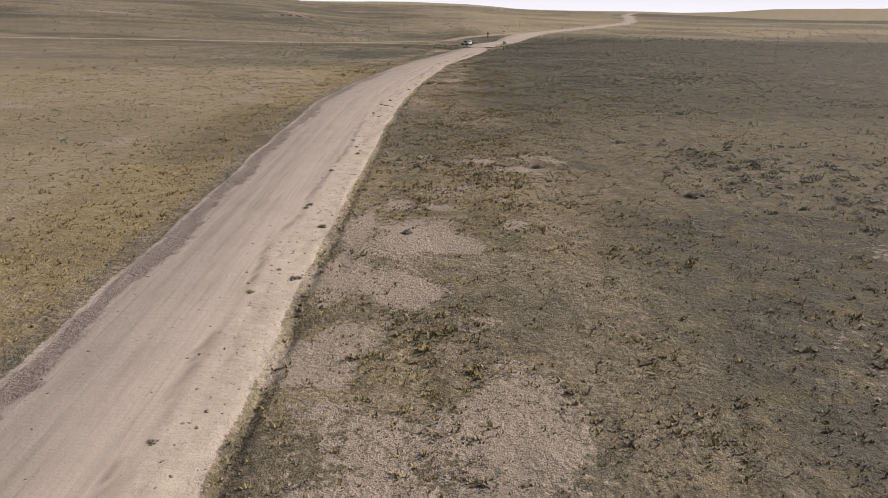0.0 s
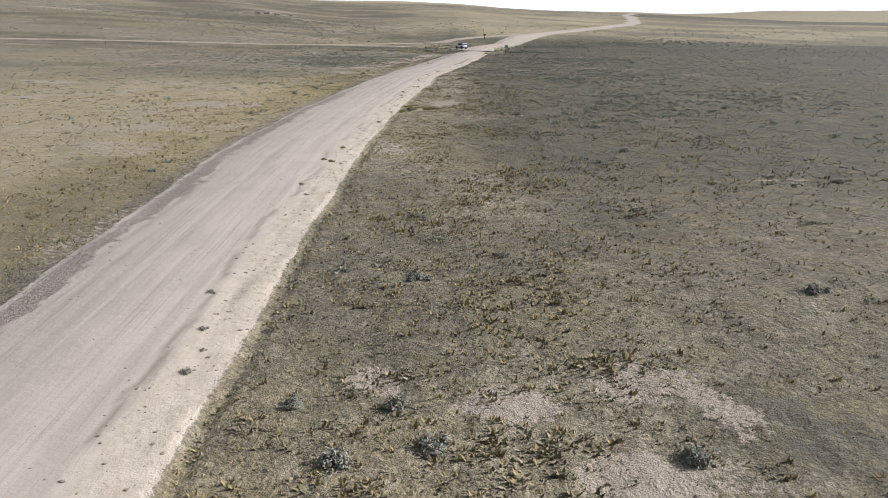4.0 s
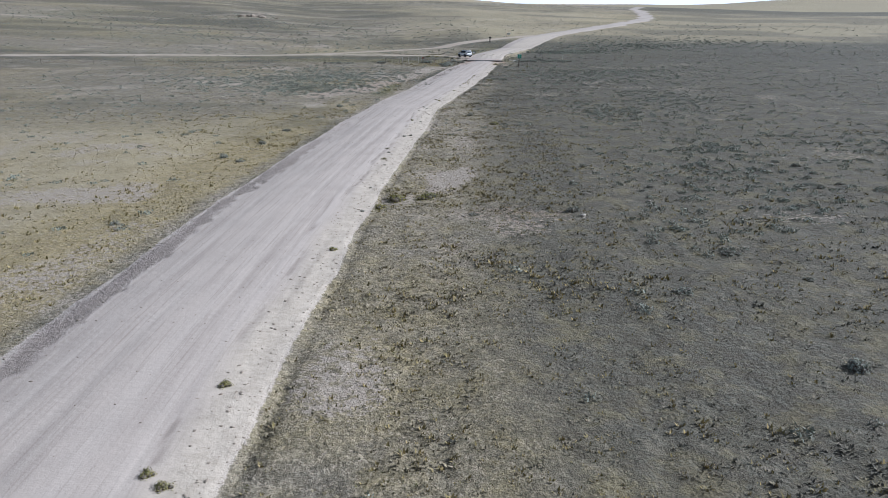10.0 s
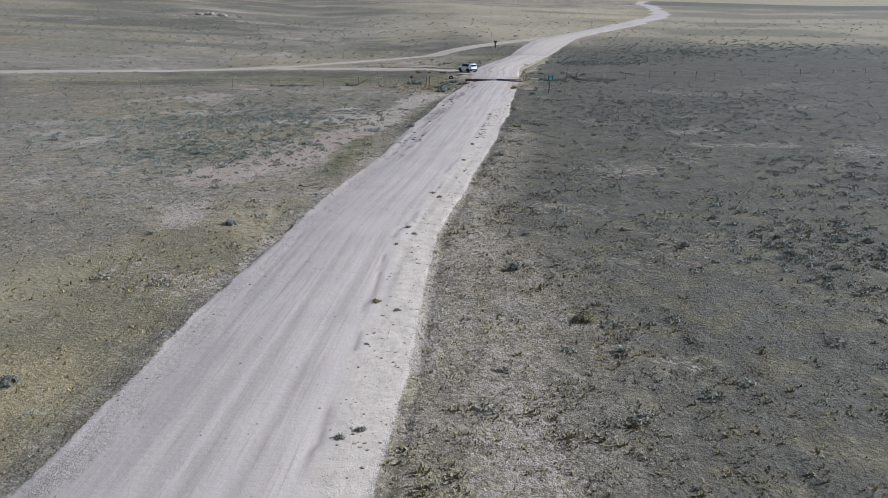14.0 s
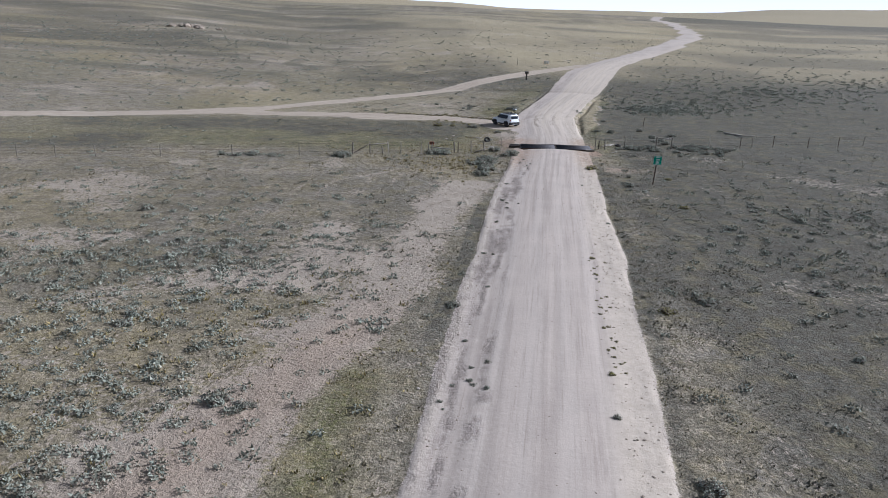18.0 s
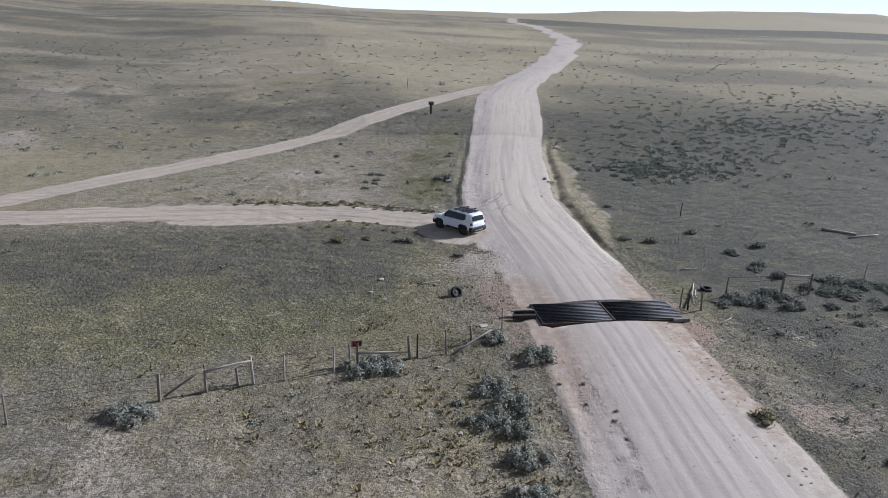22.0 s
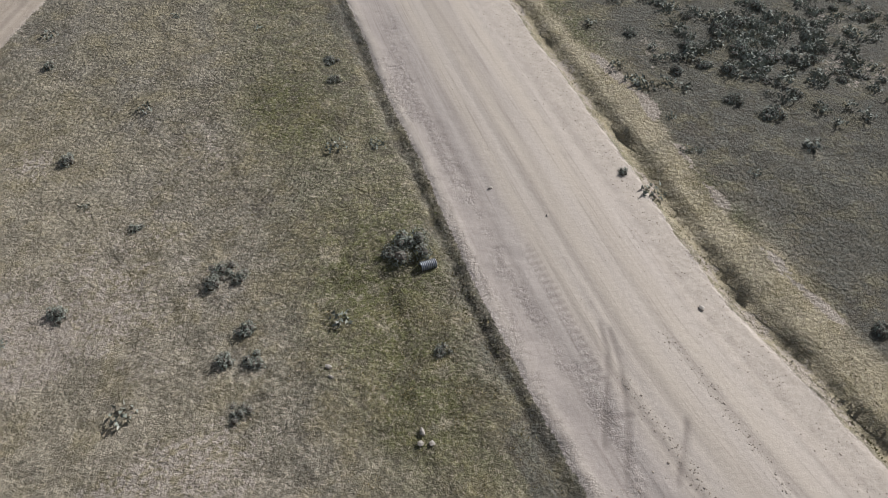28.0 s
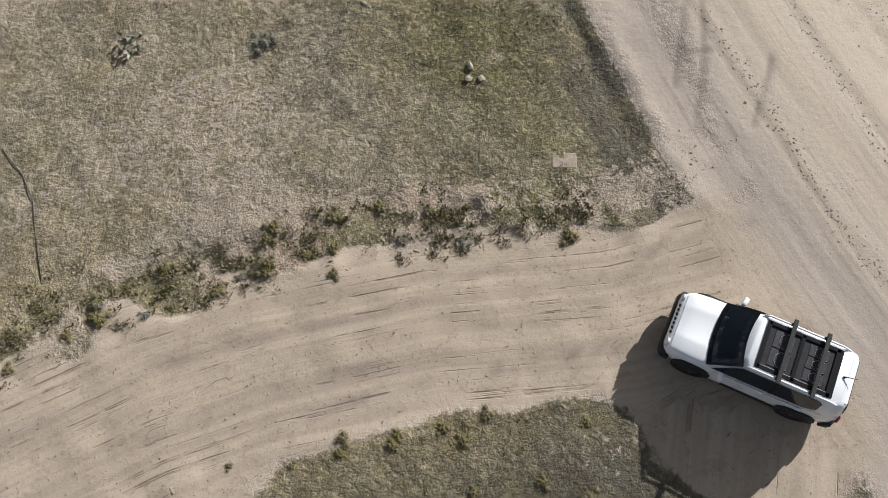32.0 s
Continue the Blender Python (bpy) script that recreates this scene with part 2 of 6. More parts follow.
    edge = mathn(n, l, "ADD", attr("road"), mathn(n, l, "MULTIPLY_ADD", clump, 0.9))
    edge.node.inputs[1].links[0].from_node.inputs[2].default_value = -0.45
    col = mixc(n, l, ramp(n, l, edge, 0.38, 0.58), ground, rd)
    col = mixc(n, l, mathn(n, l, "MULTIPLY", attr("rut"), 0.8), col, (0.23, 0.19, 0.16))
    l.new(col, b.inputs["Base Color"])
    h = mathn(n, l, "ADD", mathn(n, l, "ADD", mathn(n, l, "MULTIPLY", fine, 0.9), mathn(n, l, "MULTIPLY", clump, 1.0)), mathn(n, l, "MULTIPLY", grain, 0.35))
    h = mathn(n, l, "ADD", h, mathn(n, l, "MULTIPLY", ramp(n, l, hump, 0.62, 0.08), mathn(n, l, "SUBTRACT", 0.22, mathn(n, l, "MULTIPLY", attr("road"), 0.2))))
    flat_ = mathn(n, l, "MULTIPLY", mathn(n, l, "SUBTRACT", h, 1.28), ramp(n, l, mathn(n, l, "SUBTRACT", mathn(n, l, "SUBTRACT", attr("road"), mathn(n, l, "MULTIPLY", attr("sand"), 0.3)), mathn(n, l, "ADD", mathn(n, l, "MULTIPLY", attr("gravel"), 1.2), mathn(n, l, "MULTIPLY", attr("track"), 0.05))), 0.0, 0.9, 0.8, 0.09))
    flat_ = mathn(n, l, "ADD", flat_, mathn(n, l, "MULTIPLY", attr("track"), mathn(n, l, "SUBTRACT", mathn(n, l, "MULTIPLY", crumb, 0.7), mathn(n, l, "MULTIPLY", scrape, 0.16))))
    bump(n, l, b, flat_, 1.0, 0.12)
    return m


EARTH = earth_material()

# ---- ground, road and tracks: one height field ----
RNG = np.random.default_rng(7)
TABLE = RNG.random((256, 256))


def vnoise(x, y, size, shift=0):
    """Smooth noise of 0 to 1 with cells of that size in metres."""
    u, v = x / size + 31.7 * shift, y / size + 17.3 * shift
    i, j = np.floor(u).astype(int), np.floor(v).astype(int)
    f, g = u - i, v - j
    f, g = f * f * (3 - 2 * f), g * g * (3 - 2 * g)
    t = lambda a, b: TABLE[a % 256, b % 256]
    return (t(i, j) * (1 - f) + t(i + 1, j) * f) * (1 - g) + (t(i, j + 1) * (1 - f) + t(i + 1, j + 1) * f) * g


def sstep(a, b, x):
    t = np.clip((x - a) / (b - a), 0, 1)
    return t * t * (3 - 2 * t)


LEFT = np.array([(-200, -4), (-110, -7.4), (-60, -10.0), (-45, -11.2), (-33, -12.1), (-9, -13.7), (4, -14.4), (13, -14.4), (31, -13.8), (41, -12.95), (58, -11.7), (76, -9.9),
                 (94, -6.9), (112, -4.6), (121.5, -3.3), (137, -1.1), (151, 1.4), (161, 2.5), (172, 2.9), (176.7, 3.6), (184, 5.2), (194, 7.8), (233, 18.2), (243, 21),
                 (263, 30), (282, 40), (300, 49), (340, 66), (390, 88), (430, 103), (480, 115), (540, 126), (600, 138), (665, 151), (1105, 258), (1800, 430)])
RIGHT = np.array([(-200, 4), (-110, -0.9), (-64, -3.2), (-48.5, -3.9), (-11, -4.9), (11, -5.1), (33, -4.3), (53, -3.0), (72, -1.9), (94.7, 1.9), (102, 3.0), (117, 5.2),
                  (132, 6.9), (150, 9.2), (157, 9.9), (164.7, 10.7), (173.5, 11.5), (179.6, 12.3), (187.7, 14.6), (193.5, 16.3), (202, 18.7), (222, 25.4), (255, 35.5), (275, 45), (300, 58), (340, 76), (390, 97),
                  (430, 112), (480, 124), (540, 135), (600, 147), (665, 159), (1105, 266), (1800, 438)])
SPUR = [(4, 172), (0, 173.2), (-4, 175.2), (-7.7, 176.5), (-10.3, 177.1), (-13.5, 177.4), (-20, 177.6), (-28, 177.6), (-38, 178.4), (-51, 174.2), (-64, 169.8), (-110, 152), (-260, 105)]
POST_TRACK = [(-42, 178.2), (-33, 182.5), (-21, 195.5), (-13, 204.5), (-0.7, 220.5), (12.5, 238), (27, 256)]
MARKS = ([(4.9, 177.4), (6.1, 178.7), (7.2, 179.9), (7.7, 180.9)], [(4.6, 176.15), (6.0, 177.6), (7.15, 179.2), (7.85, 180.55)], [(5.85, 175.4), (7.05, 176.3), (7.5, 176.7)], [(5.6, 178.15), (6.3, 177.75)])
LADDER = [((7.61, 185.1), (8.0, 184.85)), ((7.18, 183.1), (7.45, 182.65)), ((6.57, 181.07), (6.9, 180.6)), ((6.0, 179.2), (6.55, 179.36))]
SEAM = [(9.2, 187), (8.0, 182), (7.5, 179.5), (7.0, 177), (6.35, 175), (5.4, 172)]


TYRE_ARCS = ([(-15.5, 129.7), (-16.1, 131.6), (-15.6, 135.2), (-13.75, 137.6), (-10, 141.4)], [(-10.3, 135.5), (-10.1, 138.5), (-9.25, 140), (-7.9, 140.9)],
             [(-12.3, 135.7), (-12.4, 137.7), (-11.8, 139.3), (-10.6, 140.6)], [(-18, 130.7), (-18.1, 132), (-17.5, 134.6)])
TYRE_LINES = ([(3.6, 175.6), (1.2, 174.6), (-2.2, 175.0), (-6, 176.6), (-10, 177.9)], [(2.6, 174.2), (-0.6, 173.6), (-4, 174.6), (-8, 176.1), (-14, 177.1)], [(0.2, 175.3), (-3, 175.9), (-6.4, 177.3)],
              [(-0.5, 172.6), (-3.6, 173.8), (-8, 175.3), (-13, 176.3)], [(4.2, 173.4), (2, 173.9), (-1, 174.9)], [(-1.4, 172.9), (-5, 174.4), (-9.2, 175.2)])
DITCH = [(9.6, 158), (10.4, 165), (11.6, 173.5), (11.9, 176), (12.4, 179.6), (13.9, 184.5), (14.9, 187.7), (16.4, 193.5), (18.4, 200.8), (23, 213)]
STRAW_EDGE = [(9.9, 158), (11.4, 164.8), (14.6, 173), (14.9, 178.4), (15.6, 181.6), (16.4, 184.9), (18.2, 189.9), (18.6, 193.9), (20, 200), (24.5, 213)]
BARE_SPOTS = ((-0.6, -46.2, 1.2, 2.2), (1.1, -46.3, 1.5, 2.0), (2.3, -47.2, 0.8, 0.9), (-1.2, -40.2, 1.3, 1.1), (0.5, -40.6, 0.8, 0.5), (2.5, -36.4, 0.8, 0.8), (3.9, -39.3, 0.7, 0.9),
              (4.4, -43.9, 0.8, 1.1), (-2.6, -44.5, 0.6, 3.2), (-2.4, -50, 0.7, 3.0), (0.2, -52.5, 1.6, 1.5), (2.8, -55.5, 1.2, 1.2), (-1.5, -58, 1.0, 2.0), (-0.5, -26.8, 1.0, 0.9), (2.9, -27.9, 1.2, 0.8),
              (6.7, -26.6, 1.8, 1.2), (5.4, -30.8, 1.1, 0.9), (8.3, -28.2, 0.9, 0.9), (10.4, 156.2, 0.9, 2.4), (1.4, 156.8, 1.3, 2.2), (9.9, 151.4, 1.0, 1.5), (-0.6, 34.5, 1.3, 3.0), (0.9, 37, 0.8, 2.5))
TRAIL = [(-3.2, -3.7), (0.5, -2.4), (5, -2.1), (14.5, -1.5), (30, 1)]


ST_EDGE = (np.array([q[1] for q in STRAW_EDGE]), np.array([q[0] for q in STRAW_EDGE]))


def to_line(x, y, line):
    best = np.full(x.shape, 1e9)
    for (ax, ay), (bx, by) in zip(line, line[1:]):
        dx, dy = bx - ax, by - ay
        t = np.clip(((x - ax) * dx + (y - ay) * dy) / (dx * dx + dy * dy), 0, 1)
        best = np.minimum(best, np.hypot(x - ax - t * dx, y - ay - t * dy))
    return best


EDGE_AZ = [-180, -115, -80, -60, -30, -16, -8, 0, 8, 14, 20, 30, 40, 50, 60, 90, 115, 180]
EDGE_Z = [0, 0, 20, 40, 38, 21, 20, 18, 15, 13.5, 12, 10, 9.5, 6.5, 5, 3, 0, 0]


def land(x, y):
    """The large forms: level near the road, rising to low ridges, then far plains."""
    r = np.hypot(x, y - 160)
    az = np.degrees(np.arctan2(x, y - 160))
    top = np.interp(az, EDGE_AZ, EDGE_Z)
    d = np.maximum(r - 55, 0)
    near = top * np.clip(d / 600, 0, 1) ** np.interp(az, [-40, -20, 0, 40], [1.0, 0.95, 0.65, 0.7])
    dip = -9 * sstep(600, 900, d) * sstep(-120, -70, az) * (1 - sstep(80, 120, az))
    ridge = np.interp(az, [-180, -60, -12, 0, 4.4, 8.6, 16.6, 20, 23, 31, 41.2, 41.7, 45.2, 46, 48.6, 51, 52.3, 60, 90, 180], [10, 62, 48, 44, 34, 28, 28, 36, 48, 58, 53, 45, 46, 39, 38, 35, 24, 17, 12, 10])
    far = (ridge - 4) * np.clip((d - 850) / 1900, 0, 1) ** 1.6
    roll = (vnoise(x, y, 110, 3) - 0.5) * 3.0 * sstep(60, 300, d) + (vnoise(x, y, 400, 5) - 0.5) * 10 * sstep(600, 1600, d)
    cliff = -14 * (1 - sstep(2380, 2450, d)) * sstep(2000, 2380, d) * sstep(36, 40, az) * (1 - sstep(52, 54, az))
    return near + dip + far + roll + cliff


def masks(x, y):
    """How far a place belongs to the road, its edges, the tracks and the kinds of cover."""
    l, r = np.interp(y, LEFT[:, 0], LEFT[:, 1]), np.interp(y, RIGHT[:, 0], RIGHT[:, 1])
    wob = (vnoise(x, y, 0.7, 1) - 0.5) * 0.12 + (vnoise(x, y, 5, 2) - 0.5) * 0.35
    slope = np.where(y > 240, 0.9, 1.0)
    a, c = (x - l + wob) * slope, (r - x + wob) * slope          # metres inside each edge
    inside = np.minimum(a, c)
    m = {}
    soft = 0.45 * sstep(150, 165, y) * (1 - sstep(172, 176, y)) * (a < c)
    road = sstep(-0.25 - soft, 0.25 + soft, inside + soft * 2.5 * (vnoise(x, y, 1.1, 73) - 0.5))
    lump = vnoise(x, y, 0.6, 4)
    spur, post = to_line(x, y, SPUR), to_line(x, y, POST_TRACK)
    sp = 1 - sstep(1.8, 2.4, spur + wob * 1.6 + 1.5 * (vnoise(x, y, 1.3, 71) - 0.55) * (0.25 + 0.75 * sstep(174, 177, y)))
    po = 1 - sstep(1.5, 2.2, post + wob)
    mouth = 1 - sstep(0.8, 1.2, np.hypot((x - 1.4) / 2.6, (y - 170.6) / 3.4) + wob * 0.3)
    apron = 1 - sstep(0.75, 1.1, np.hypot((x + 13.5) / 6.2, (y - 175.0) / 1.5) + wob * 0.5)
    track = np.maximum(np.maximum(np.maximum(sp, po), mouth), apron)
    m["road"] = np.maximum(road, track)
    m["track"] = track * (1 - road * sstep(0.2, 1.5, inside))
    near = 1 - sstep(145, 165, y)
    X, Y = 2 + (x - 2) / 1.37, 157.7 + (y - 153.5) / 1.40       # plan of the cover, drawn at a smaller scale
    m["sand"] = road * (1 - sstep(1.0, 2.3, c + (vnoise(x, y, 6, 8) - 0.5) * 0.5)) * (1 - 0.3 * sstep(80, 105, y))
    m["gravel"] = road * (1 - sstep(0.95, 1.35, a + (vnoise(x, y, 0.55, 6) - 0.5) * 0.7 + (vnoise(x, y, 5, 7) - 0.5) * 0.5)) * (0.6 + 0.4 * vnoise(a * 2.0, y * 0.5, 1.0, 7)) * sstep(0.05, 0.3, a) * (1 - 0.65 * sstep(35, 60, y))
    strip = road * (1 - sstep(1.7, 2.6, a + (vnoise(x, y, 3, 81) - 0.5) * 0.9)) * (sstep(171, 175, y) + sstep(86, 95, y) * (1 - sstep(145, 152, y))) * (1 - sstep(235, 260, y))
    lip = np.exp(-((a - 0.3) / 0.28) ** 2) * (sstep(173, 176, y) + sstep(84, 92, y) * (1 - sstep(146, 151, y))) * (1 - sstep(215, 235, y))
    m["sand"] = np.maximum(m["sand"], 0.5 * lip * (0.4 + 0.8 * vnoise(x, y, 1.6, 82)))
    m["gravel"] = np.maximum(m["gravel"] * (1 - sstep(165, 172, y)), (0.42 + 0.28 * (y < 160)) * strip * sstep(0.3, 0.7, 0.4 * vnoise(x, y, 0.4, 83) + 0.6 * vnoise(a * 3.0, y * 0.22, 1.0, 86)))
    mid = (a - c) / 2
    m["lane"] = road * sstep(2.0, 3.0, a) * sstep(1.2, 2.2, c) * sstep(150, 180, y) * (1 - sstep(240, 300, y))
    m["across"] = np.where(road > 0.5, mid, np.where(sp > po, spur * 1.3 * np.sign(y - np.interp(-x, [-4, 0, 4, 7.7, 13.5, 20, 38], [172, 173.2, 175.2, 176.5, 177.4, 177.6, 178.4])), post))
    m["along"] = np.where(road > 0.5, y, np.where(sp > po, x, (x + y) * 0.7))
    m["wheel"] = road * sum(np.exp(-((mid - o + 0.3 * (vnoise(y, y * 0, 25, 3) - 0.5)) / 0.35) ** 2) for o in (-2.2, -0.7, 0.8, 2.3))
    rut = (np.exp(-((spur - 0.75) / 0.14) ** 2) + 0.6 * sstep(0.6, 0.8, vnoise(m["across"] * 1.8, x * 0.2, 1.0, 44))) * sp * (1 - road) + np.exp(-((post - 0.7) / 0.16) ** 2) * po * (1 - road)
    marks = sum(np.exp(-(to_line(x, y, k) / 0.10) ** 2) for k in MARKS) * (0.55 + 0.6 * vnoise(x, y, 0.5, 161))
    here = (y > 178) & (y < 186.5) & (np.abs(x - 7) < 2.5)
    lad = to_line(x, y, [((p[0] + q[0]) / 2, (p[1] + q[1]) / 2) for p, q in LADDER])
    marks = marks + 0.5 * here * (1 - sstep(0.2, 0.28, lad)) * (0.5 + 0.5 * np.sign(np.sin(y * 2 * np.pi / 0.34 + x * 6))) + 0.3 * np.exp(-((to_line(x, y, SEAM) + 0.1 * (vnoise(x, y, 0.5, 162) - 0.5)) / 0.16) ** 2) * vnoise(x, y, 0.35, 163)
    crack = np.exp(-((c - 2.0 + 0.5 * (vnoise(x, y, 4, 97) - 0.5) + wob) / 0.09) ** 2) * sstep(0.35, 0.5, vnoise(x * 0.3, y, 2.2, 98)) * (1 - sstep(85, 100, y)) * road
    lines = sum(np.exp(-(to_line(x, y, k) / 0.10) ** 2) for k in TYRE_LINES) * sstep(0.35, 0.6, vnoise(x, y, 0.9, 85))
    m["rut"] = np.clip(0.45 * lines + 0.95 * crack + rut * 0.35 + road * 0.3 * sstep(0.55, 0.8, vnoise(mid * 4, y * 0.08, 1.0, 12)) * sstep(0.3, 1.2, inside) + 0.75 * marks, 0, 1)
    off = 1 - m["road"]
    # cover
    dl = -a
    m["gold"] = np.clip(sstep(0.3, 1.5, dl) * (1 - sstep(5.5, 9.5, dl + 4 * (vnoise(x, y, 8, 20) - 0.5))) * (1 - sstep(68, 86, y)) * 0.9
                        + 0.4 * sstep(0.55, 0.75, vnoise(x, y, 22, 21)) * sstep(0, 4, dl) + 0.45 * sstep(2, 6, dl) * (1 - sstep(40, 90, y)) + 0.7 * np.exp(-(((x + 5) / 5) ** 2 + ((y - 172.6 + 0.33 * (x + 3)) / 1.5) ** 2)) + 0.42 * np.exp(-(((x - 0.9) / 2.4) ** 2 + ((y - 181) / 4.5) ** 2)) * (0.5 + vnoise(x, y, 1.1, 173)) + 0.42 * (c < 0) * (1 - 0.2 * sstep(-20, 8, y) - 0.8 * sstep(50, 95, y)) * (0.4 + 0.9 * vnoise(x, y, 6, 172)) + 0.6 * (y > 200) * sstep(110, 200, np.hypot(x, y - 160)) * sstep(8, 20, np.degrees(np.arctan2(x, y - 160))) * (1 - sstep(330, 420, np.hypot(x, y - 160))), 0, 1) * off
    tri = sstep(0, 5, 8.5 - dl) * sstep(182, 188, y) * (1 - sstep(222, 238, y)) * sstep(0.3, 1.2, dl)
    verge = np.exp(-((c + 2.2) / 1.6) ** 2) * sstep(146, 156, y) * (1 - sstep(168, 178, y))
    pad = np.exp(-(((x + 4) / 5.5) ** 2 + ((y - 167.5) / 2.8) ** 2))
    pad2 = np.exp(-(((x - 1.6) / 2.6) ** 2 + ((y - 181.5) / 5.5) ** 2)) * 0.9
    patch = np.exp(-((to_line(x, y, [(-9.2, 100.5), (-9.9, 94), (-10.2, 86)]) + 1.2 * (vnoise(x, y, 2, 96) - 0.5)) / 1.0) ** 2) + np.exp(-(((x - 3.7) / 1.6) ** 2 + ((y - 198) / 2.6) ** 2)) + np.exp(-(((x - 0.4) / 0.8) ** 2 + ((y - 181.4) / 0.9) ** 2))
    beyond = 0.75 * sstep(149, 154, y) * (1 - sstep(168, 176, y)) * sstep(3, 8, dl) * (1 - sstep(40, 80, dl))
    brush_green = 0.25 * np.exp(-((c + 5) / 4.0) ** 2) * sstep(118, 135, y) * (1 - sstep(146, 153, y))
    thicket = np.exp(-(((x - 25) / 5) ** 2 + ((y - 190) / 6) ** 2)) + np.exp(-(((x - 36) / 8) ** 2 + ((y - 199) / 6) ** 2))
    spots2 = sum(np.exp(-(((x - cx) / sx) ** 2 + ((y - cy) / sy) ** 2)) for cx, cy, sx, sy in ((14.3, 186.8, 0.9, 0.7), (16.7, 184.4, 1.2, 0.8), (15.4, 181.8, 0.9, 0.8), (3.0, -42, 0.9, 2.6), (4.2, -46.4, 1.1, 1.4), (0.2, -41.9, 2.0, 0.6), (-1.3, -34, 1.3, 1.5), (19.5, 197, 1.6, 3.0)))
    near_fence = 0.4 * np.exp(-((y - 152 - 0.06 * x) / 5.0) ** 2) * sstep(1.5, 4, np.maximum(dl, -c)) * (1 - sstep(12, 30, np.maximum(dl, -c))) * sstep(0.35, 0.6, vnoise(x, y, 3.0, 141))
    grey_green = 0.3 * sstep(148, 153, y) * np.exp(-(((x + 5) / 9) ** 2 + ((y - 162) / 7) ** 2)) + 0.35 * sstep(150, 170, y) * (c < 0) * (1 - sstep(25, 60, -c)) + 0.3 * sstep(150, 170, y) * sstep(0.4, 0.65, vnoise(x, y, 18, 142))
    bank = np.exp(-((spur - 2.7) / 0.8) ** 2) * (x < 1.5) * sstep(-17, -13, x) * sstep(0.45, 0.6, vnoise(x, y, 0.8, 144)) * (0.3 + 0.7 * (y > 175))
    m["green"] = np.clip(bank + spots2 * 0.8 + near_fence + grey_green + tri * 0.7 * (0.35 + 1.1 * vnoise(x, y, 5.5, 143)) + verge * 0.8 + pad * 0.7 + pad2 + patch * 0.9 + beyond + brush_green + 0.06 * sstep(0.58, 0.78, vnoise(x, y, 14, 23)), 0, 1) * off
    flats = np.exp(-(((x + 21) / 6) ** 2 + ((y - 96) / 6) ** 2)) + np.exp(-(((x + 22) / 9) ** 2 + ((y - 113) / 8) ** 2)) + np.exp(-(((x - 24) / 9) ** 2 + ((y - 118) / 10) ** 2))
    m["sage"] = np.clip(0.3 * flats + 0.35 * sstep(118, 132, y) * (1 - sstep(149, 153, y)) * sstep(2, 4, dl) * sstep(0.3, 0.6, vnoise(x, y, 6, 102)) + 0.95 * sstep(3.5 + 6 * (1 - sstep(-20, 10, y)) - 2 * sstep(60, 80, y), 10 + 5 * (1 - sstep(-20, 10, y)) - 5 * sstep(60, 80, y), -c) * (1 - 0.45 * sstep(-44, -36, y) * (1 - sstep(-14, 4, y))) + 0.7 * sstep(30, 60, -x) * sstep(185, 225, y) * (1 - sstep(500, 700, y)) * sstep(0.45, 0.6, vnoise(x * 0.25, y, 9, 171)) + 0.5 * thicket + 0.6 * np.exp(-((dl - 0.45 + 0.6 * (vnoise(x, y, 1.5, 99) - 0.5)) / 0.28) ** 2) * sstep(173, 177, y) * (1 - sstep(210, 230, y)) + sstep(0.5, 0.68, 0.7 * vnoise(x * 0.6, y, 26, 25) + 0.3 * vnoise(x, y, 5, 26)) * (0.6 + 0.4 * sstep(60, 110, y)) * (1 - 0.7 * (dl > 1) * sstep(80, 90, y) * (1 - sstep(146, 152, y))) * (1 - 0.85 * sstep(170, 175, y) * (1 - sstep(205, 225, y)) * (dl > 1.5)) + 0.7 * np.exp(-((c + 0.5 + 0.5 * (vnoise(x, y, 1.5, 145) - 0.5)) / 0.35) ** 2) * sstep(78, 90, y) * (1 - sstep(142, 150, y)), 0, 1) * off
    strip_ = sstep(-0.2, 0.5, -c) * (x < np.interp(y, *ST_EDGE)) * sstep(158, 166, y) * (1 - sstep(203, 214, y))
    m["sage"] *= 1 - 0.8 * strip_
    pale = lambda cx, cy, sx, sy: np.exp(-(((X - cx) / sx) ** 2 + ((Y - cy) / sy) ** 2))
    band = to_line(x, y, [(-3.8, 136), (-5.4, 127), (-7.5, 117), (-9.5, 107), (-12, 100), (-15, 92), (-19, 85)])
    bare = 0.3 * np.exp(-((to_line(x, y, [(1, -38), (0, -44), (-1.8, -52), (-1.3, -58), (0.8, -64), (1.2, -78)]) - 0.5) / 1.6) ** 2) * (0.35 + 0.85 * sstep(0.3, 0.6, vnoise(x, y, 1.7, 91))) + 0.45 * np.exp(-(((x - 3.4) / 1.8) ** 2 + ((y + 62) / 4) ** 2)) + 0.25 * np.exp(-(((x - 3.6) / 2.4) ** 2 + ((y - 28) / 2.0) ** 2)) + 0.14 * pale(-1, 52, 2.4, 9) + 0.14 * pale(0.5, 80, 2.0, 12) + 0.09 * np.exp(-(((x - 1.3 - 0.8 * np.sin(y * 0.2)) / 1.3) ** 2 + ((y - 48) / 16) ** 2)) * (0.4 + sstep(0.3, 0.6, vnoise(x, y, 2.5, 92))) + 0.15 * pale(3, 30, 4, 6) + 0.55 * np.exp(-(np.maximum(band - 0.4, 0) / (1.5 + 0.3 * sstep(106, 116, y) * (1 - sstep(124, 130, y)))) ** 2) * (0.65 + 0.5 * vnoise(x, y, 2.2, 94)) + 0.12 * pale(-11, 118, 6, 12)
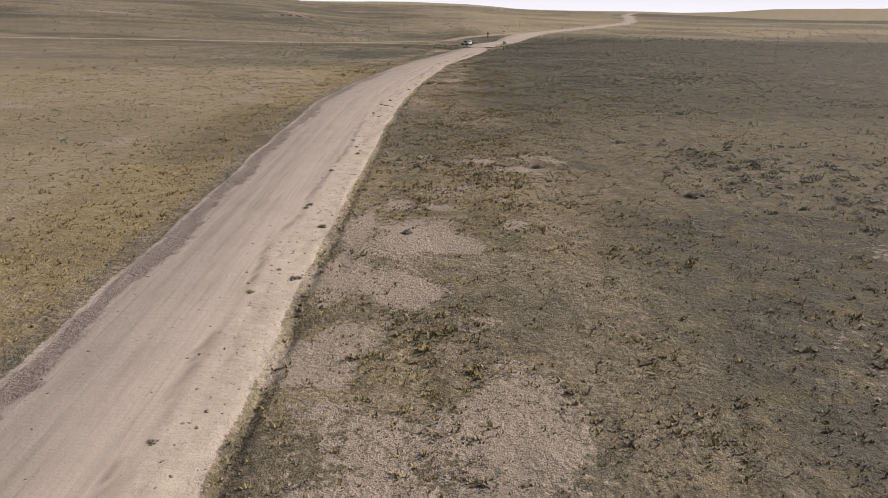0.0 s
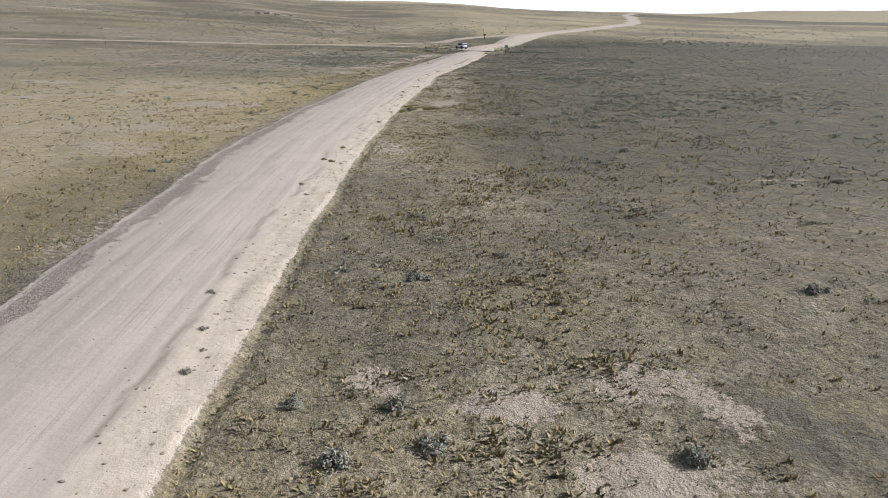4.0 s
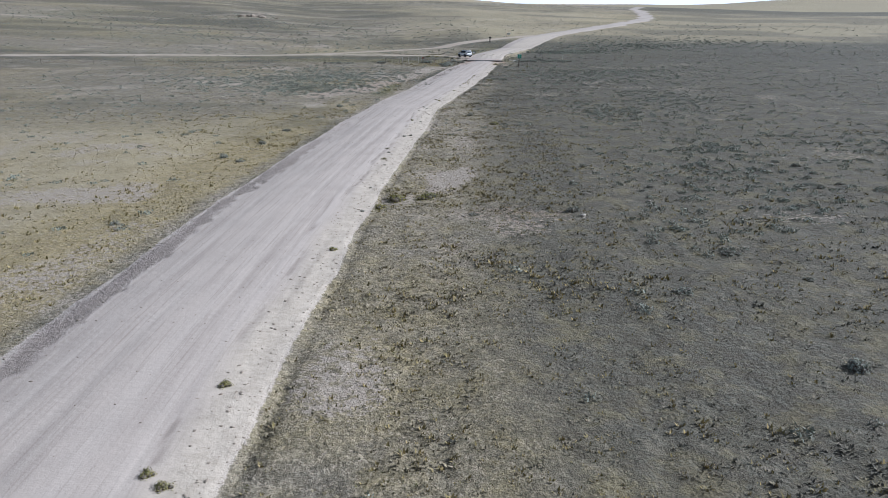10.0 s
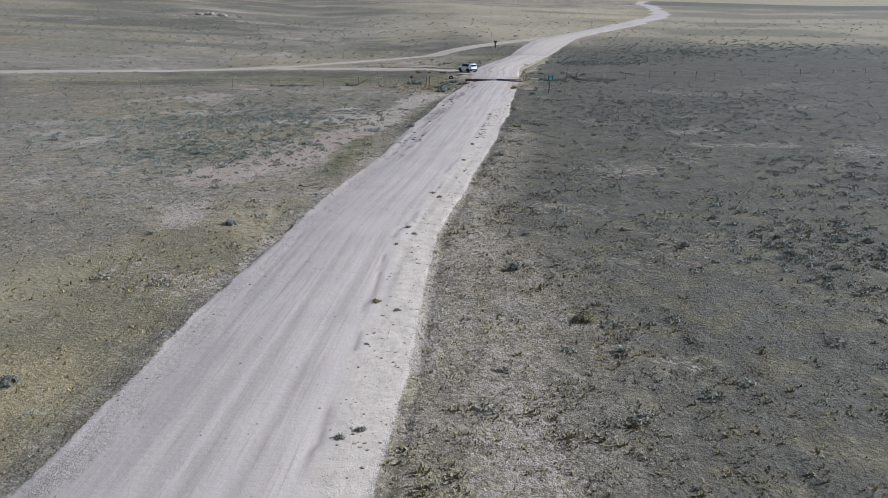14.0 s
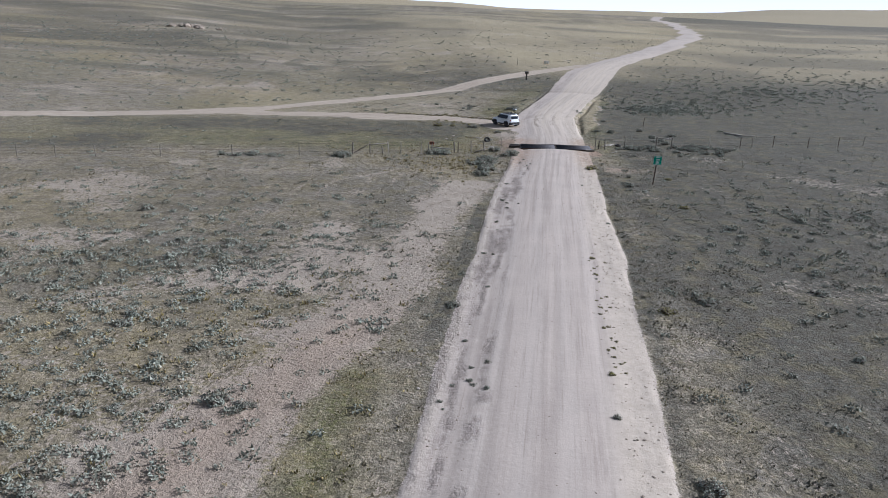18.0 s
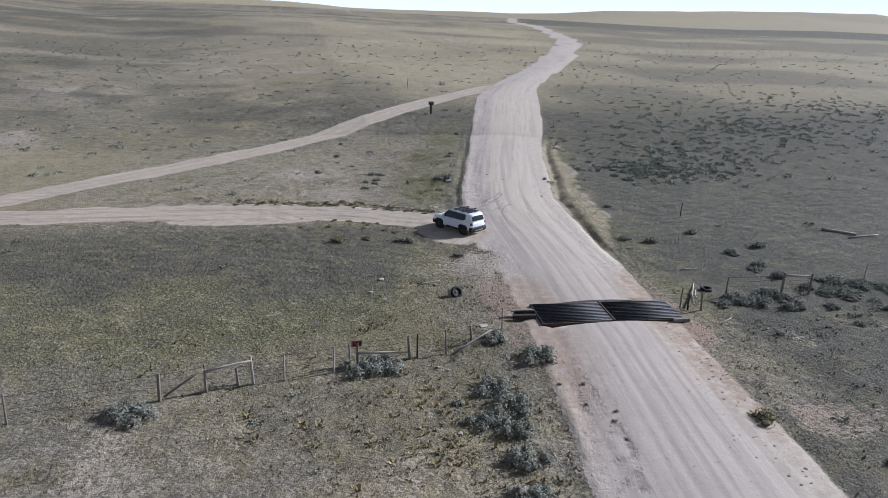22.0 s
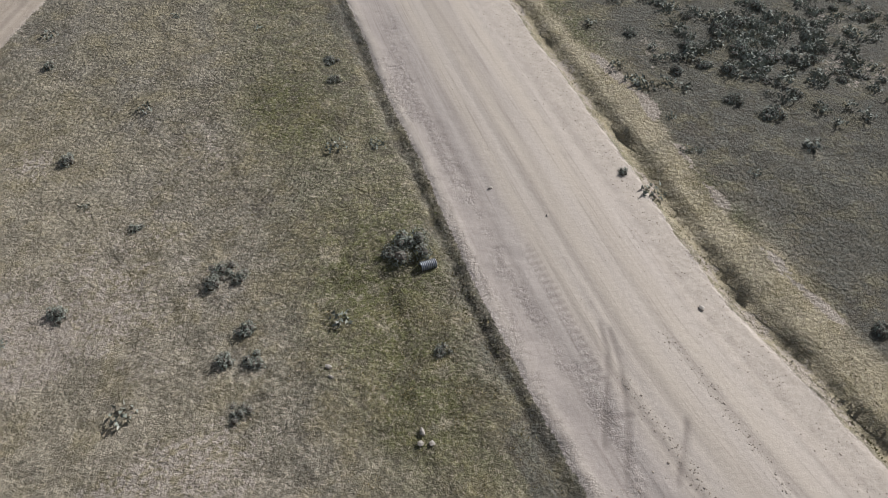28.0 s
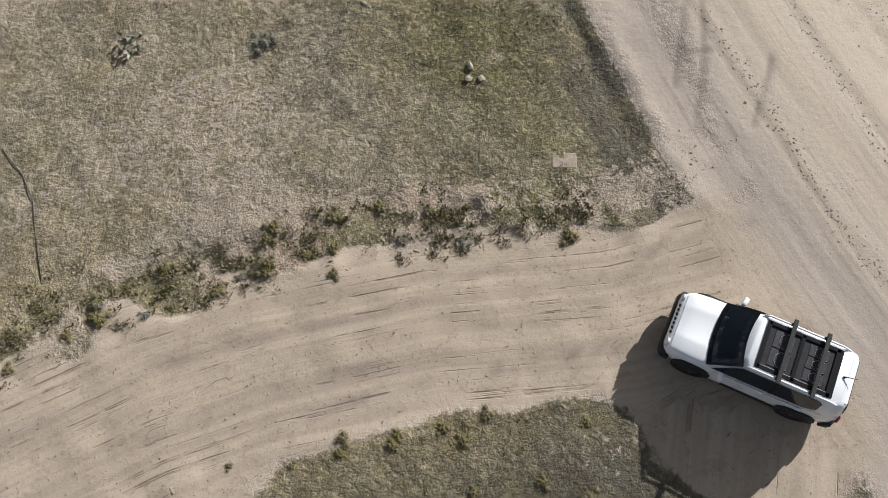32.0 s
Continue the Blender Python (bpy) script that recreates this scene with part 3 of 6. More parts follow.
    bare += 0.10 * pale(15, 155, 7, 4) + 0.12 * pale(4.5, 150, 3.5, 7) * (c < 0) + 0.3 * pale(9.5, 138, 3.2, 10) + 0.3 * pale(2.5, 163.5, 3, 4) + 0.55 * np.exp(-((spur - 2.9) / 1.1) ** 2) * (dl > 0) * sstep(-18, -11, x) * (0.5 + 0.5 * sstep(174, 176, y))
    straw = sstep(-0.2, 0.5, -c) * (1 - sstep(-0.3, 0.3, x - np.interp(y, *ST_EDGE) + 0.9 * (vnoise(x, y, 2.2, 134) - 0.5))) * sstep(158, 166, y) * (1 - sstep(203, 214, y))
    bare += 0.9 * np.exp(-((to_line(x, y, STRAW_EDGE) + 0.4 * (vnoise(x, y, 1.5, 93) - 0.5)) / 0.28) ** 2) * sstep(168, 173, y) * (1 - sstep(192, 196, y)) * sstep(0.25, 0.5, vnoise(x, y, 3, 135)) + 0.22 * straw * sstep(0.4, 0.7, vnoise(x, y, 1.3, 136)) + 0.5 * np.exp(-((c + 0.3) / 0.5) ** 2) * sstep(160, 170, y) * (1 - sstep(205, 215, y)) + 0.22 * pale(20, 183, 7, 5) + 0.16 * pale(-3, 184, 5, 5) + 0.2 * pale(-1, 161, 3, 2.5) + 0.22 * np.exp(-((dl - 0.9) / 1.3) ** 2) * sstep(146, 150, y) * (1 - sstep(163, 170, y))
    arcs = sum(np.exp(-(to_line(x, y, k) / 0.28) ** 2) for k in TYRE_ARCS) * (0.6 + 0.6 * vnoise(x, y, 1.2, 61))
    trail = np.exp(-((to_line(x, y, TRAIL) + wob) / 0.3) ** 2)
    spots_ = sum(np.exp(-(((x - cx + 0.5 * (vnoise(x, y, 1.1, 131) - 0.5)) / sx) ** 2 + ((y - cy + 0.5 * (vnoise(x, y, 1.1, 132) - 0.5)) / sy) ** 2) ** 2) for cx, cy, sx, sy in BARE_SPOTS)
    bare += 0.12 * sstep(1, 4, dl) * sstep(82, 92, y) * (1 - sstep(128, 146, y)) * (1 - sstep(30, 50, dl)) + 0.55 * np.minimum(spots_, 1) * (0.65 + 0.5 * vnoise(x, y, 0.8, 133)) + 0.27 * arcs + 0.25 * trail - 0.10 + 0.25 * (sstep(0.50, 0.8, vnoise(x, y, 3.4, 27)) - 0.2) + 0.30 * (vnoise(x, y, 9, 28) - 0.5) + 0.12 * thicket
    m["bare"] = np.clip((bare - 0.10 * m["sage"] - 0.14 * (c < 0) * sstep(-32, -22, y) * (1 - sstep(20, 26, y))) * off - 0.5 * m["green"], -0.4, 1)
    m["rust"] = np.clip(pale(4.5, 152, 2.2, 4) * (c < 0.6) + pale(9, 152.5, 2, 3.5) + 0.7 * np.exp(-(((x - 3.2) / 2.4) ** 2 + ((y - 28.3) / 2.6) ** 2)) + 1.3 * np.exp(-(((x - 10.2) / 1.5) ** 2 + ((y - 154.5) / 4) ** 2)) + np.exp(-(((x - 1.4) / 1.6) ** 2 + ((y - 156.5) / 3) ** 2)) + pale(2.5, 62, 3, 4) * 0.3 + pale(8, 68, 4, 3) * 0.5 + 0.7 * np.exp(-(dl / 2.2) ** 2) * sstep(146, 150, y) * (1 - sstep(157, 161, y)) + 0.45 * np.exp(-(band / 2.0) ** 2) * (1 - sstep(104, 112, y)) + 0.9 * (np.exp(-((a - 0.6) / 1.2) ** 2) + np.exp(-((c - 0.4) / 1.1) ** 2)) * sstep(140, 147, y) * (1 - sstep(158, 162, y)) + 0.5 * np.exp(-(((x + 5) / 5) ** 2 + ((y - 178.4) / 0.9) ** 2)), 0, 1)
    rr = np.hypot(x, y - 160)
    # far field and plains paled: haze and distant sun put into the colour
    m["pale"] = np.clip(0.9 * sstep(640, 740, rr) + (0.8 * sstep(4.5, 10, dl) * (1 - sstep(55, 85, y)) * (0.75 + 0.5 * (vnoise(x, y, 17, 137) - 0.5)) + 0.4 * sstep(175, 179, y) * (1 - sstep(200, 210, y)) * sstep(-1, -6, x) * (x > -40) + 1.1 * straw * (0.45 + 0.75 * vnoise(x, y, 0.9, 138))
                        + 0.75 * sstep(60, 90, rr) * sstep(215, 240, y) * sstep(-45, -10, x) * (1 - sstep(420, 520, rr)) * (0.45 + 0.55 * sstep(0.35, 0.6, vnoise(x, y, 30, 139)))) * off, 0, 1)
    m["dark"] = np.clip(0.85 * (c < 0) * sstep(0.5, 4, x - np.interp(y, *ST_EDGE)) * sstep(150, 158, y) * (1 - sstep(205, 260, y)) * (0.75 + 0.5 * vnoise(x, y, 5, 151)) + 0.5 * (c < 0) * sstep(1.0, 4, -c) * sstep(110, 135, y) * (1 - sstep(152, 158, y))
                        + 0.6 * np.exp(-(((x - 0) / 3.5) ** 2 + ((y - 150) / 4) ** 2)) + 0.75 * np.exp(-(((x + 5.5) / 9) ** 2 + ((y - 158) / 9) ** 2)) * (0.4 + vnoise(x, y, 3, 152)) + (0.2 + 0.25 * sstep(72, 84, y)) * sstep(3, 7, -c) * sstep(-8, 8, y) * (1 - sstep(110, 135, y)) * (0.45 + 0.55 * vnoise(x, y, 9, 153)), 0, 1) * off * (1 - 0.65 * np.clip(m["green"] * 1.3, 0, 1))
    # relief
    rise = road * (0.03 + 0.13 * sstep(0, 3.0, inside)) - (0.07 + 0.04 * (1 - sstep(-35, -10, y))) * np.exp(-((c + 0.35) / 0.2) ** 2) * (1 - sstep(78, 96, y)) + 0.07 * road * np.clip(1 - np.abs(mid) / 3, 0, 1)
    berm = m["sand"] * (0.02 + 0.06 * (lump - 0.4)) * (0.4 + 0.6 * near) + m["gravel"] * 0.06 * (lump - 0.3)
    rough = off * (0.10 * (vnoise(x, y, 0.55, 31) - 0.5) + 0.16 * (vnoise(x, y, 2.6, 32) - 0.5)) + 0.05 * track * (1 - road) * (vnoise(x, y, 0.6, 33) - 0.6)
    rough = rough * (1 - sstep(0, 60, np.maximum(np.abs(x) - 35, y - 235)))
    rough -= 0.03 * m["rut"]
    rough += 0.03 * strip * (vnoise(x, y, 0.45, 84) - 0.5) + 0.02 * lip + 0.16 * np.exp(-((spur - 2.9) / 0.9) ** 2) * (y > 175) * (x < 1) * (x > -18) * (vnoise(x, y, 0.4, 101) - 0.5)
    rough += 0.05 * track * (1 - road) * (vnoise(m["across"] * 1.7, m["along"] * 0.3, 1.0, 52) - 0.5)
    ditch = -0.30 * np.exp(-(to_line(x - 0.45, y, DITCH) / 0.35) ** 2) * sstep(160, 168, y) * (1 - sstep(203, 213, y)) - 0.12 * np.exp(-((dl - 0.5) / 0.25) ** 2) * sstep(173, 178, y) * (1 - sstep(205, 225, y))
    inpit = 1 - sstep(0.90, 0.95, np.maximum(np.abs(((x - 6.13) - (y - 154.05) * 0.06) / 4.0), np.abs(((y - 154.05) + (x - 6.13) * 0.06) / 1.33)))
    m["road"] *= 1 - inpit
    # pit floor takes the dark sage tone: shade under the rails put into colour
    m["sage"] = np.maximum(m["sage"], inpit)
    pit = -0.8 * (1 - sstep(0.88, 0.95, np.maximum(np.abs(((x - 6.13) - (y - 154.05) * 0.06) / 4.0), np.abs(((y - 154.05) + (x - 6.13) * 0.06) / 1.33))))
    m["z"] = land(x, y) + (rise + berm + rough + ditch) * (1 - sstep(300, 500, rr)) + pit
    return m


def spread(lo, hi, step, out, ratio):
    """Even steps from lo to hi, then growing ones out to +-out."""
    v = list(np.arange(lo, hi + 1e-6, step))
    d = step
    while v[-1] < out:
        d *= ratio
        v.append(v[-1] + d)
    low, d = [], step
    while (low[-1] if low else lo) > -out:
        d *= ratio
        low.append((low[-1] if low else lo) - d)
    return np.array(low[::-1] + v)


def refine(v, lo, hi):
    """Twice as many lines between two places."""
    mid = (v[1:] + v[:-1]) / 2
    return np.sort(np.concatenate([v, mid[(mid > lo) & (mid < hi)]]))


GRID = []


def build_ground():
    xs, ys = refine(refine(spread(-19, 32, 0.30, 4500, 1.058), -13, 12), 3.5, 8.5), refine(refine(spread(-70, 240, 0.42, 4400, 1.056), 163, 192), 174, 186)
    gx, gy = np.meshgrid(xs, ys)
    m = masks(gx, gy)
    GRID.extend((xs, ys, m["z"]))
    ny, nx = gx.shape
    idx = np.arange(nx * ny).reshape(ny, nx)
    quads = np.stack([idx[:-1, :-1], idx[:-1, 1:], idx[1:, 1:], idx[1:, :-1]], -1).reshape(-1, 4)
    flat = {k: v.ravel() for k, v in m.items()}
    co = np.stack([gx.ravel(), gy.ravel(), flat["z"]], 1)
    roadness = flat["road"][quads].mean(1)
    trackness = flat["track"][quads].mean(1)
    kind = np.where(roadness > 0.5, np.where(trackness > 0.5, 2, 1), 0)
    for k, name, label in ((0, "ground", "dry short-grass prairie with bare pale soil"), (1, "road", "graded pale gravel road with rough sandy edges"),
                           (2, "dirt_track", "rutted sandy tracks branching off the gravel road")):
        q = quads[kind == k]
        used, inv = np.unique(q, return_inverse=True)
        me = bpy.data.meshes.new(name)
        me.vertices.add(len(used))
        me.vertices.foreach_set("co", co[used].ravel())
        me.loops.add(q.size)
        me.loops.foreach_set("vertex_index", inv.reshape(-1).astype(np.int32))
        me.polygons.add(len(q))
        me.polygons.foreach_set("loop_start", np.arange(0, q.size, 4, dtype=np.int32))
        me.polygons.foreach_set("use_smooth", np.ones(len(q), dtype=bool))
        me.update(calc_edges=True)
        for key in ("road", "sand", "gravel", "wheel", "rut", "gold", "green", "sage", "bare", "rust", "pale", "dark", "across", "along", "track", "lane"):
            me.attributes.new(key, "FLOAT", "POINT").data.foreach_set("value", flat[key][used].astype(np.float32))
        me.materials.append(EARTH)
        tagged(new(name, me), label, name.replace("_", " "), kind="structure")


build_ground()


def on_ground(x, y):
    """Heights of the ground sheet itself at many places."""
    xs, ys, z = GRID
    i, j = np.clip(np.searchsorted(xs, x) - 1, 0, len(xs) - 2), np.clip(np.searchsorted(ys, y) - 1, 0, len(ys) - 2)
    f, g = (x - xs[i]) / (xs[i + 1] - xs[i]), (y - ys[j]) / (ys[j + 1] - ys[j])
    return (z[j, i] * (1 - f) + z[j, i + 1] * f) * (1 - g) + (z[j + 1, i] * (1 - f) + z[j + 1, i + 1] * f) * g


def gz(x, y):
    return float(on_ground(np.array([float(x)]), np.array([float(y)]))[0])


# ---- things: helpers ----
def link_mesh(name, bm, material, smooth=False):
    me = bpy.data.meshes.new(name)
    bm.to_mesh(me)
    bm.free()
    for m in (material if isinstance(material, (list, tuple)) else [material]):
        me.materials.append(m)
    if smooth:
        me.polygons.foreach_set("use_smooth", np.ones(len(me.polygons), dtype=bool))
    return new(name, me)


def part(name, bm, material, parent, label="", smooth=False):
    ob = link_mesh(name, bm, material, smooth)
    ob.parent = parent
    return tagged(ob, label)


def thing(name, m, label, category, group="", kind=""):
    ob = new(name)
    ob.empty_display_size = 0.2
    ob.matrix_basis = m
    return tagged(ob, label, category, group, kind)


def box(bm, m, sx, sy, sz, bevel=0.0):
    r = bmesh.ops.create_cube(bm, size=1, matrix=m @ Matrix.Diagonal((sx, sy, sz, 1)))
    if bevel:
        es = {e for v in r["verts"] for e in v.link_edges}
        bmesh.ops.bevel(bm, geom=list(es), offset=bevel, segments=2, affect="EDGES", profile=0.6)


def tube(bm, pts, radii, sides=7, closed=True):
    """A round bar along points, with a radius at each."""
    pts = [Vector(p) for p in pts]
    rings = []
    for i, p in enumerate(pts):
        d = (pts[min(i + 1, len(pts) - 1)] - pts[max(i - 1, 0)]).normalized()
        side = d.cross(Vector((0, 0, 1)) if abs(d.z) < 0.9 else Vector((1, 0, 0))).normalized()
        up = side.cross(d)
        rings.append([bm.verts.new(p + radii[i] * (math.cos(a) * side + math.sin(a) * up)) for a in (2 * math.pi * k / sides for k in range(sides))])
    for r, s in zip(rings, rings[1:]):
        for k in range(sides):
            bm.faces.new((r[k], r[(k + 1) % sides], s[(k + 1) % sides], s[k]))
    if closed:
        bm.faces.new(rings[0][::-1])
        bm.faces.new(rings[-1])


def slab(bm, pts, out, depth):
    """A flat piece from its corner points, with a thickness along out."""
    o = Vector(out).normalized() * depth
    a = [bm.verts.new(Vector(p)) for p in pts]
    b = [bm.verts.new(Vector(p) + o) for p in pts]
    bm.faces.new(a[::-1])
    bm.faces.new(b)
    for i in range(len(pts)):
        j = (i + 1) % len(pts)
        bm.faces.new((a[i], a[j], b[j], b[i]))
    bmesh.ops.recalc_face_normals(bm, faces=bm.faces[:])


def leaf_material(name, colours, rough=0.85):
    """Blades or leaves whose tone differs from piece to piece."""
    m, n, l, b = mat(name, rough)
    rnd = n.new("ShaderNodeNewGeometry").outputs["Random Per Island"]
    r = n.new("ShaderNodeValToRGB")
    r.color_ramp.elements[0].color = (*colours[0], 1)
    r.color_ramp.elements[1].color = (*colours[-1], 1)
    for i, c in enumerate(colours[1:-1]):
        r.color_ramp.elements.new((i + 1) / (len(colours) - 1)).color = (*c, 1)
    l.new(rnd, r.inputs[0])
    big = noise_tex(n, l, 0.12, 3, coords(n))
    near = noise_tex(n, l, 0.95, 5, coords(n), 0.7)
    tone = mixc(n, l, ramp(n, l, big, 0.35, 0.65, 0.0, 0.2), r.outputs[0], (0.14, 0.125, 0.08))
    l.new(mixc(n, l, ramp(n, l, near, 0.48, 0.6, 0.0, 0.35), tone, (0.13, 0.105, 0.065)), b.inputs["Base Color"])
    return m


STRAW = leaf_material("straw", [(0.34, 0.285, 0.18), (0.20, 0.168, 0.10), (0.125, 0.108, 0.066), (0.44, 0.37, 0.25)])
GREY_GRASS = leaf_material("grey_grass", [(0.225, 0.20, 0.15), (0.14, 0.128, 0.096), (0.088, 0.083, 0.063), (0.29, 0.26, 0.20)])
GOLD = leaf_material("golden_grass", [(0.442, 0.338, 0.143), (0.30, 0.238, 0.096), (0.18, 0.155, 0.065)])
GREEN = leaf_material("green_grass", [(0.085, 0.083, 0.024), (0.125, 0.113, 0.033), (0.20, 0.168, 0.078)])
SAGE = leaf_material("sage_leaf", [(0.25, 0.27, 0.22), (0.33, 0.345, 0.28), (0.19, 0.205, 0.165), (0.40, 0.405, 0.33)])
OLIVE = leaf_material("rabbitbrush_leaf", [(0.22, 0.21, 0.05), (0.31, 0.27, 0.06), (0.15, 0.16, 0.05)])
TWIG_AND_CORE = simple("twig_and_core", (0.10, 0.08, 0.06), (0.17, 0.14, 0.11), 30)
STONE = simple("pale_stone", (0.46, 0.41, 0.34), (0.33, 0.28, 0.23), 12, depth=0.01)
CLOD = simple("clod", (0.36, 0.300, 0.235), (0.24, 0.195, 0.150), 14, depth=0.01)
SOIL_CLOD = simple("soil_clod", (0.45, 0.375, 0.290), (0.30, 0.245, 0.185), 14, depth=0.01)
OLD_WOOD = simple("weathered_wood", (0.30, 0.265, 0.225), (0.165, 0.14, 0.115), 14, stretch=(6, 6, 0.6), depth=0.006)
GREY_WOOD = simple("bleached_wood", (0.50, 0.46, 0.40), (0.34, 0.30, 0.255), 14, stretch=(5, 5, 0.6))
DARK_WOOD = simple("dark_wood", (0.035, 0.03, 0.026), (0.065, 0.055, 0.045), 14, stretch=(5, 5, 0.6))
STEEL = simple("dark_steel", (0.045, 0.042, 0.048), (0.085, 0.078, 0.082), 9, rough=0.6, metal=0.2, depth=0.002)
RUST = simple("rusty_steel", (0.10, 0.062, 0.042), (0.055, 0.045, 0.04), 16, rough=0.75, metal=0.3)
ZINC = simple("galvanised_steel", (0.50, 0.51, 0.52), (0.36, 0.37, 0.38), 10, rough=0.45, metal=0.8, depth=0.001)
RUBBER = simple("rubber", (0.018, 0.018, 0.019), (0.035, 0.033, 0.031), 25, rough=0.8)


# ---- grass: many small tufts, gathered by kind ----
def stuff_mesh(name, v, per, material, label, category):
    me = bpy.data.meshes.new(name)
    n = len(v)
    me.vertices.add(n)
    me.vertices.foreach_set("co", v.astype(np.float32).ravel())
    me.loops.add(n)
    me.loops.foreach_set("vertex_index", np.arange(n, dtype=np.int32))
    me.polygons.add(n // per)
    me.polygons.foreach_set("loop_start", np.arange(0, n, per, dtype=np.int32))
    me.update(calc_edges=True)
    me.materials.append(material)
    return tagged(new(name, me), label, category, kind="stuff")


def sow(count, rng):
    """Random places, thick along the flight and thinning to the sides."""
    y = -72 + 312 * rng.random(count)
    u = rng.random(count) * 2 - 1
    x = 2 + np.sign(u) * (22 * np.abs(u) ** 1.1 + 46 * np.abs(u) ** 4) + np.interp(y, [-72, 150, 240], [0, 0, 8])
    return x, y


def tussocks(pos, height, wide, rng, count):
    """Bunch-grass clumps: broad blades that spring from a small foot and lean outwards all round."""
    n = len(pos)
    ang = (np.arange(count)[None] + rng.random((n, count))) * 2 * np.pi / count * 2.4 + rng.random((n, 1)) * 6.28
    out = wide[:, None] * (0.15 + 0.85 * rng.random((n, count)) ** 0.7)
    h = height[:, None] * (1.15 - 0.7 * (out / wide[:, None]) ** 2) * (0.7 + 0.5 * rng.random((n, count)))
    half = wide[:, None] * (0.13 + 0.09 * rng.random((n, count)))
    ca, sa = np.cos(ang), np.sin(ang)
    fx, fy = pos[:, 0, None] + ca * out * 0.45, pos[:, 1, None] + sa * out * 0.45
    z = pos[:, 2, None] - 0.02 + 0 * fx
    v = np.stack([np.stack([fx - sa * half, fy + ca * half, z], -1), np.stack([fx + sa * half, fy - ca * half, z], -1),
                  np.stack([pos[:, 0, None] + ca * out, pos[:, 1, None] + sa * out, z + h], -1)], 2)
    return v.reshape(-1, 3)


rng = np.random.default_rng(11)
x, y = sow(300000, rng)
fx_, fy_ = -22 + 36 * rng.random(100000), 160 + 44 * rng.random(100000)
x, y = np.concatenate([x, fx_]), np.concatenate([y, fy_])
m = masks(x, y)
drift = 0.45 * vnoise(x, y, 0.8, 41) + 0.3 * vnoise(x, y, 2.6, 43) + 0.25 * vnoise(x, y, 7, 42)
keep = (m["road"] < 0.25) & (rng.random(len(x)) > 0.8 * np.clip(m["bare"] * 1.5 - 0.1, 0, 1) + 0.05) & (drift > 0.30 + 0.24 * rng.random(len(x)))
x, y, drift = x[keep], y[keep], drift[keep]
m = {k: v[keep] for k, v in m.items()}
is_gold = rng.random(len(x)) < 0.85 * m["gold"]
is_grey = ~is_gold & (rng.random(len(x)) < 0.9 * m["sage"])
is_green = ~is_gold & ~is_grey & (rng.random(len(x)) < 0.85 * m["green"] + 0.03)
for name, sel, material, label, tall in (("grey_grass", is_grey, GREY_GRASS, "short grey-brown bunch grass between the sagebrush", 0.085),
                                         ("dry_grass", ~is_gold & ~is_green & ~is_grey, STRAW, "short dry straw-coloured bunch grass on the prairie", 0.08),
                                         ("golden_grass", is_gold, GOLD, "taller golden grass along the roadside", 0.14),
                                         ("green_grass", is_green, GREEN, "patches of short olive-green grass", 0.085)):
    p = np.stack([x[sel], y[sel], on_ground(x[sel], y[sel])], 1)
    late = sstep(150, 166, p[:, 1])
    size = (0.5 + 0.5 * rng.random(len(p)) ** 2) * (1 - 0.5 * late) * (1 + 0.5 * sstep(0.55, 0.75, drift[sel]))
    stuff_mesh(name, tussocks(p, tall * size, 0.25 * size, rng, 6), 3, material, label, "grass")

# green and straw tufts rooted in the broken edge of the track
for name, material, label, seed, count in (("edge_tufts", GREEN, "small green tufts on the broken edge of the track", 31, 150), ("straw_tufts", STRAW, "dry straw tufts on the crumbling bank", 33, 210)):
    rng = np.random.default_rng(seed)
    heart = np.array([(-4.5, 178.8), (-2.7, 177.8), (-8.4, 179.8), (-9.0, 179.7), (-6.9, 178.6), (-5.5, 178.7), (-10.2, 180), (-11.5, 180.5), (-2, 177.4), (0.7, 175.8), (-2.5, 176.8), (-8.1, 178.4), (-12.6, 180.2), (-7.4, 179.3), (-1, 176.3)])
    hub = heart[rng.integers(0, len(heart), count)] + rng.normal(0, 0.28, (count, 2)) + (0 if seed == 31 else 1) * rng.normal(0, 0.45, (count, 2))
    at = np.repeat(hub, 9, 0) + rng.normal(0, 0.07, (count * 9, 2))
    at = at[to_line(at[:, 0], at[:, 1], SPUR) > 1.75]
    p = np.stack([at[:, 0], at[:, 1], on_ground(at[:, 0], at[:, 1])], 1)
    size = 0.5 + 0.7 * rng.random(len(p))
    stuff_mesh(name, tussocks(p, 0.07 * size, 0.13 * size, rng, 7), 3, material, label, "grass")


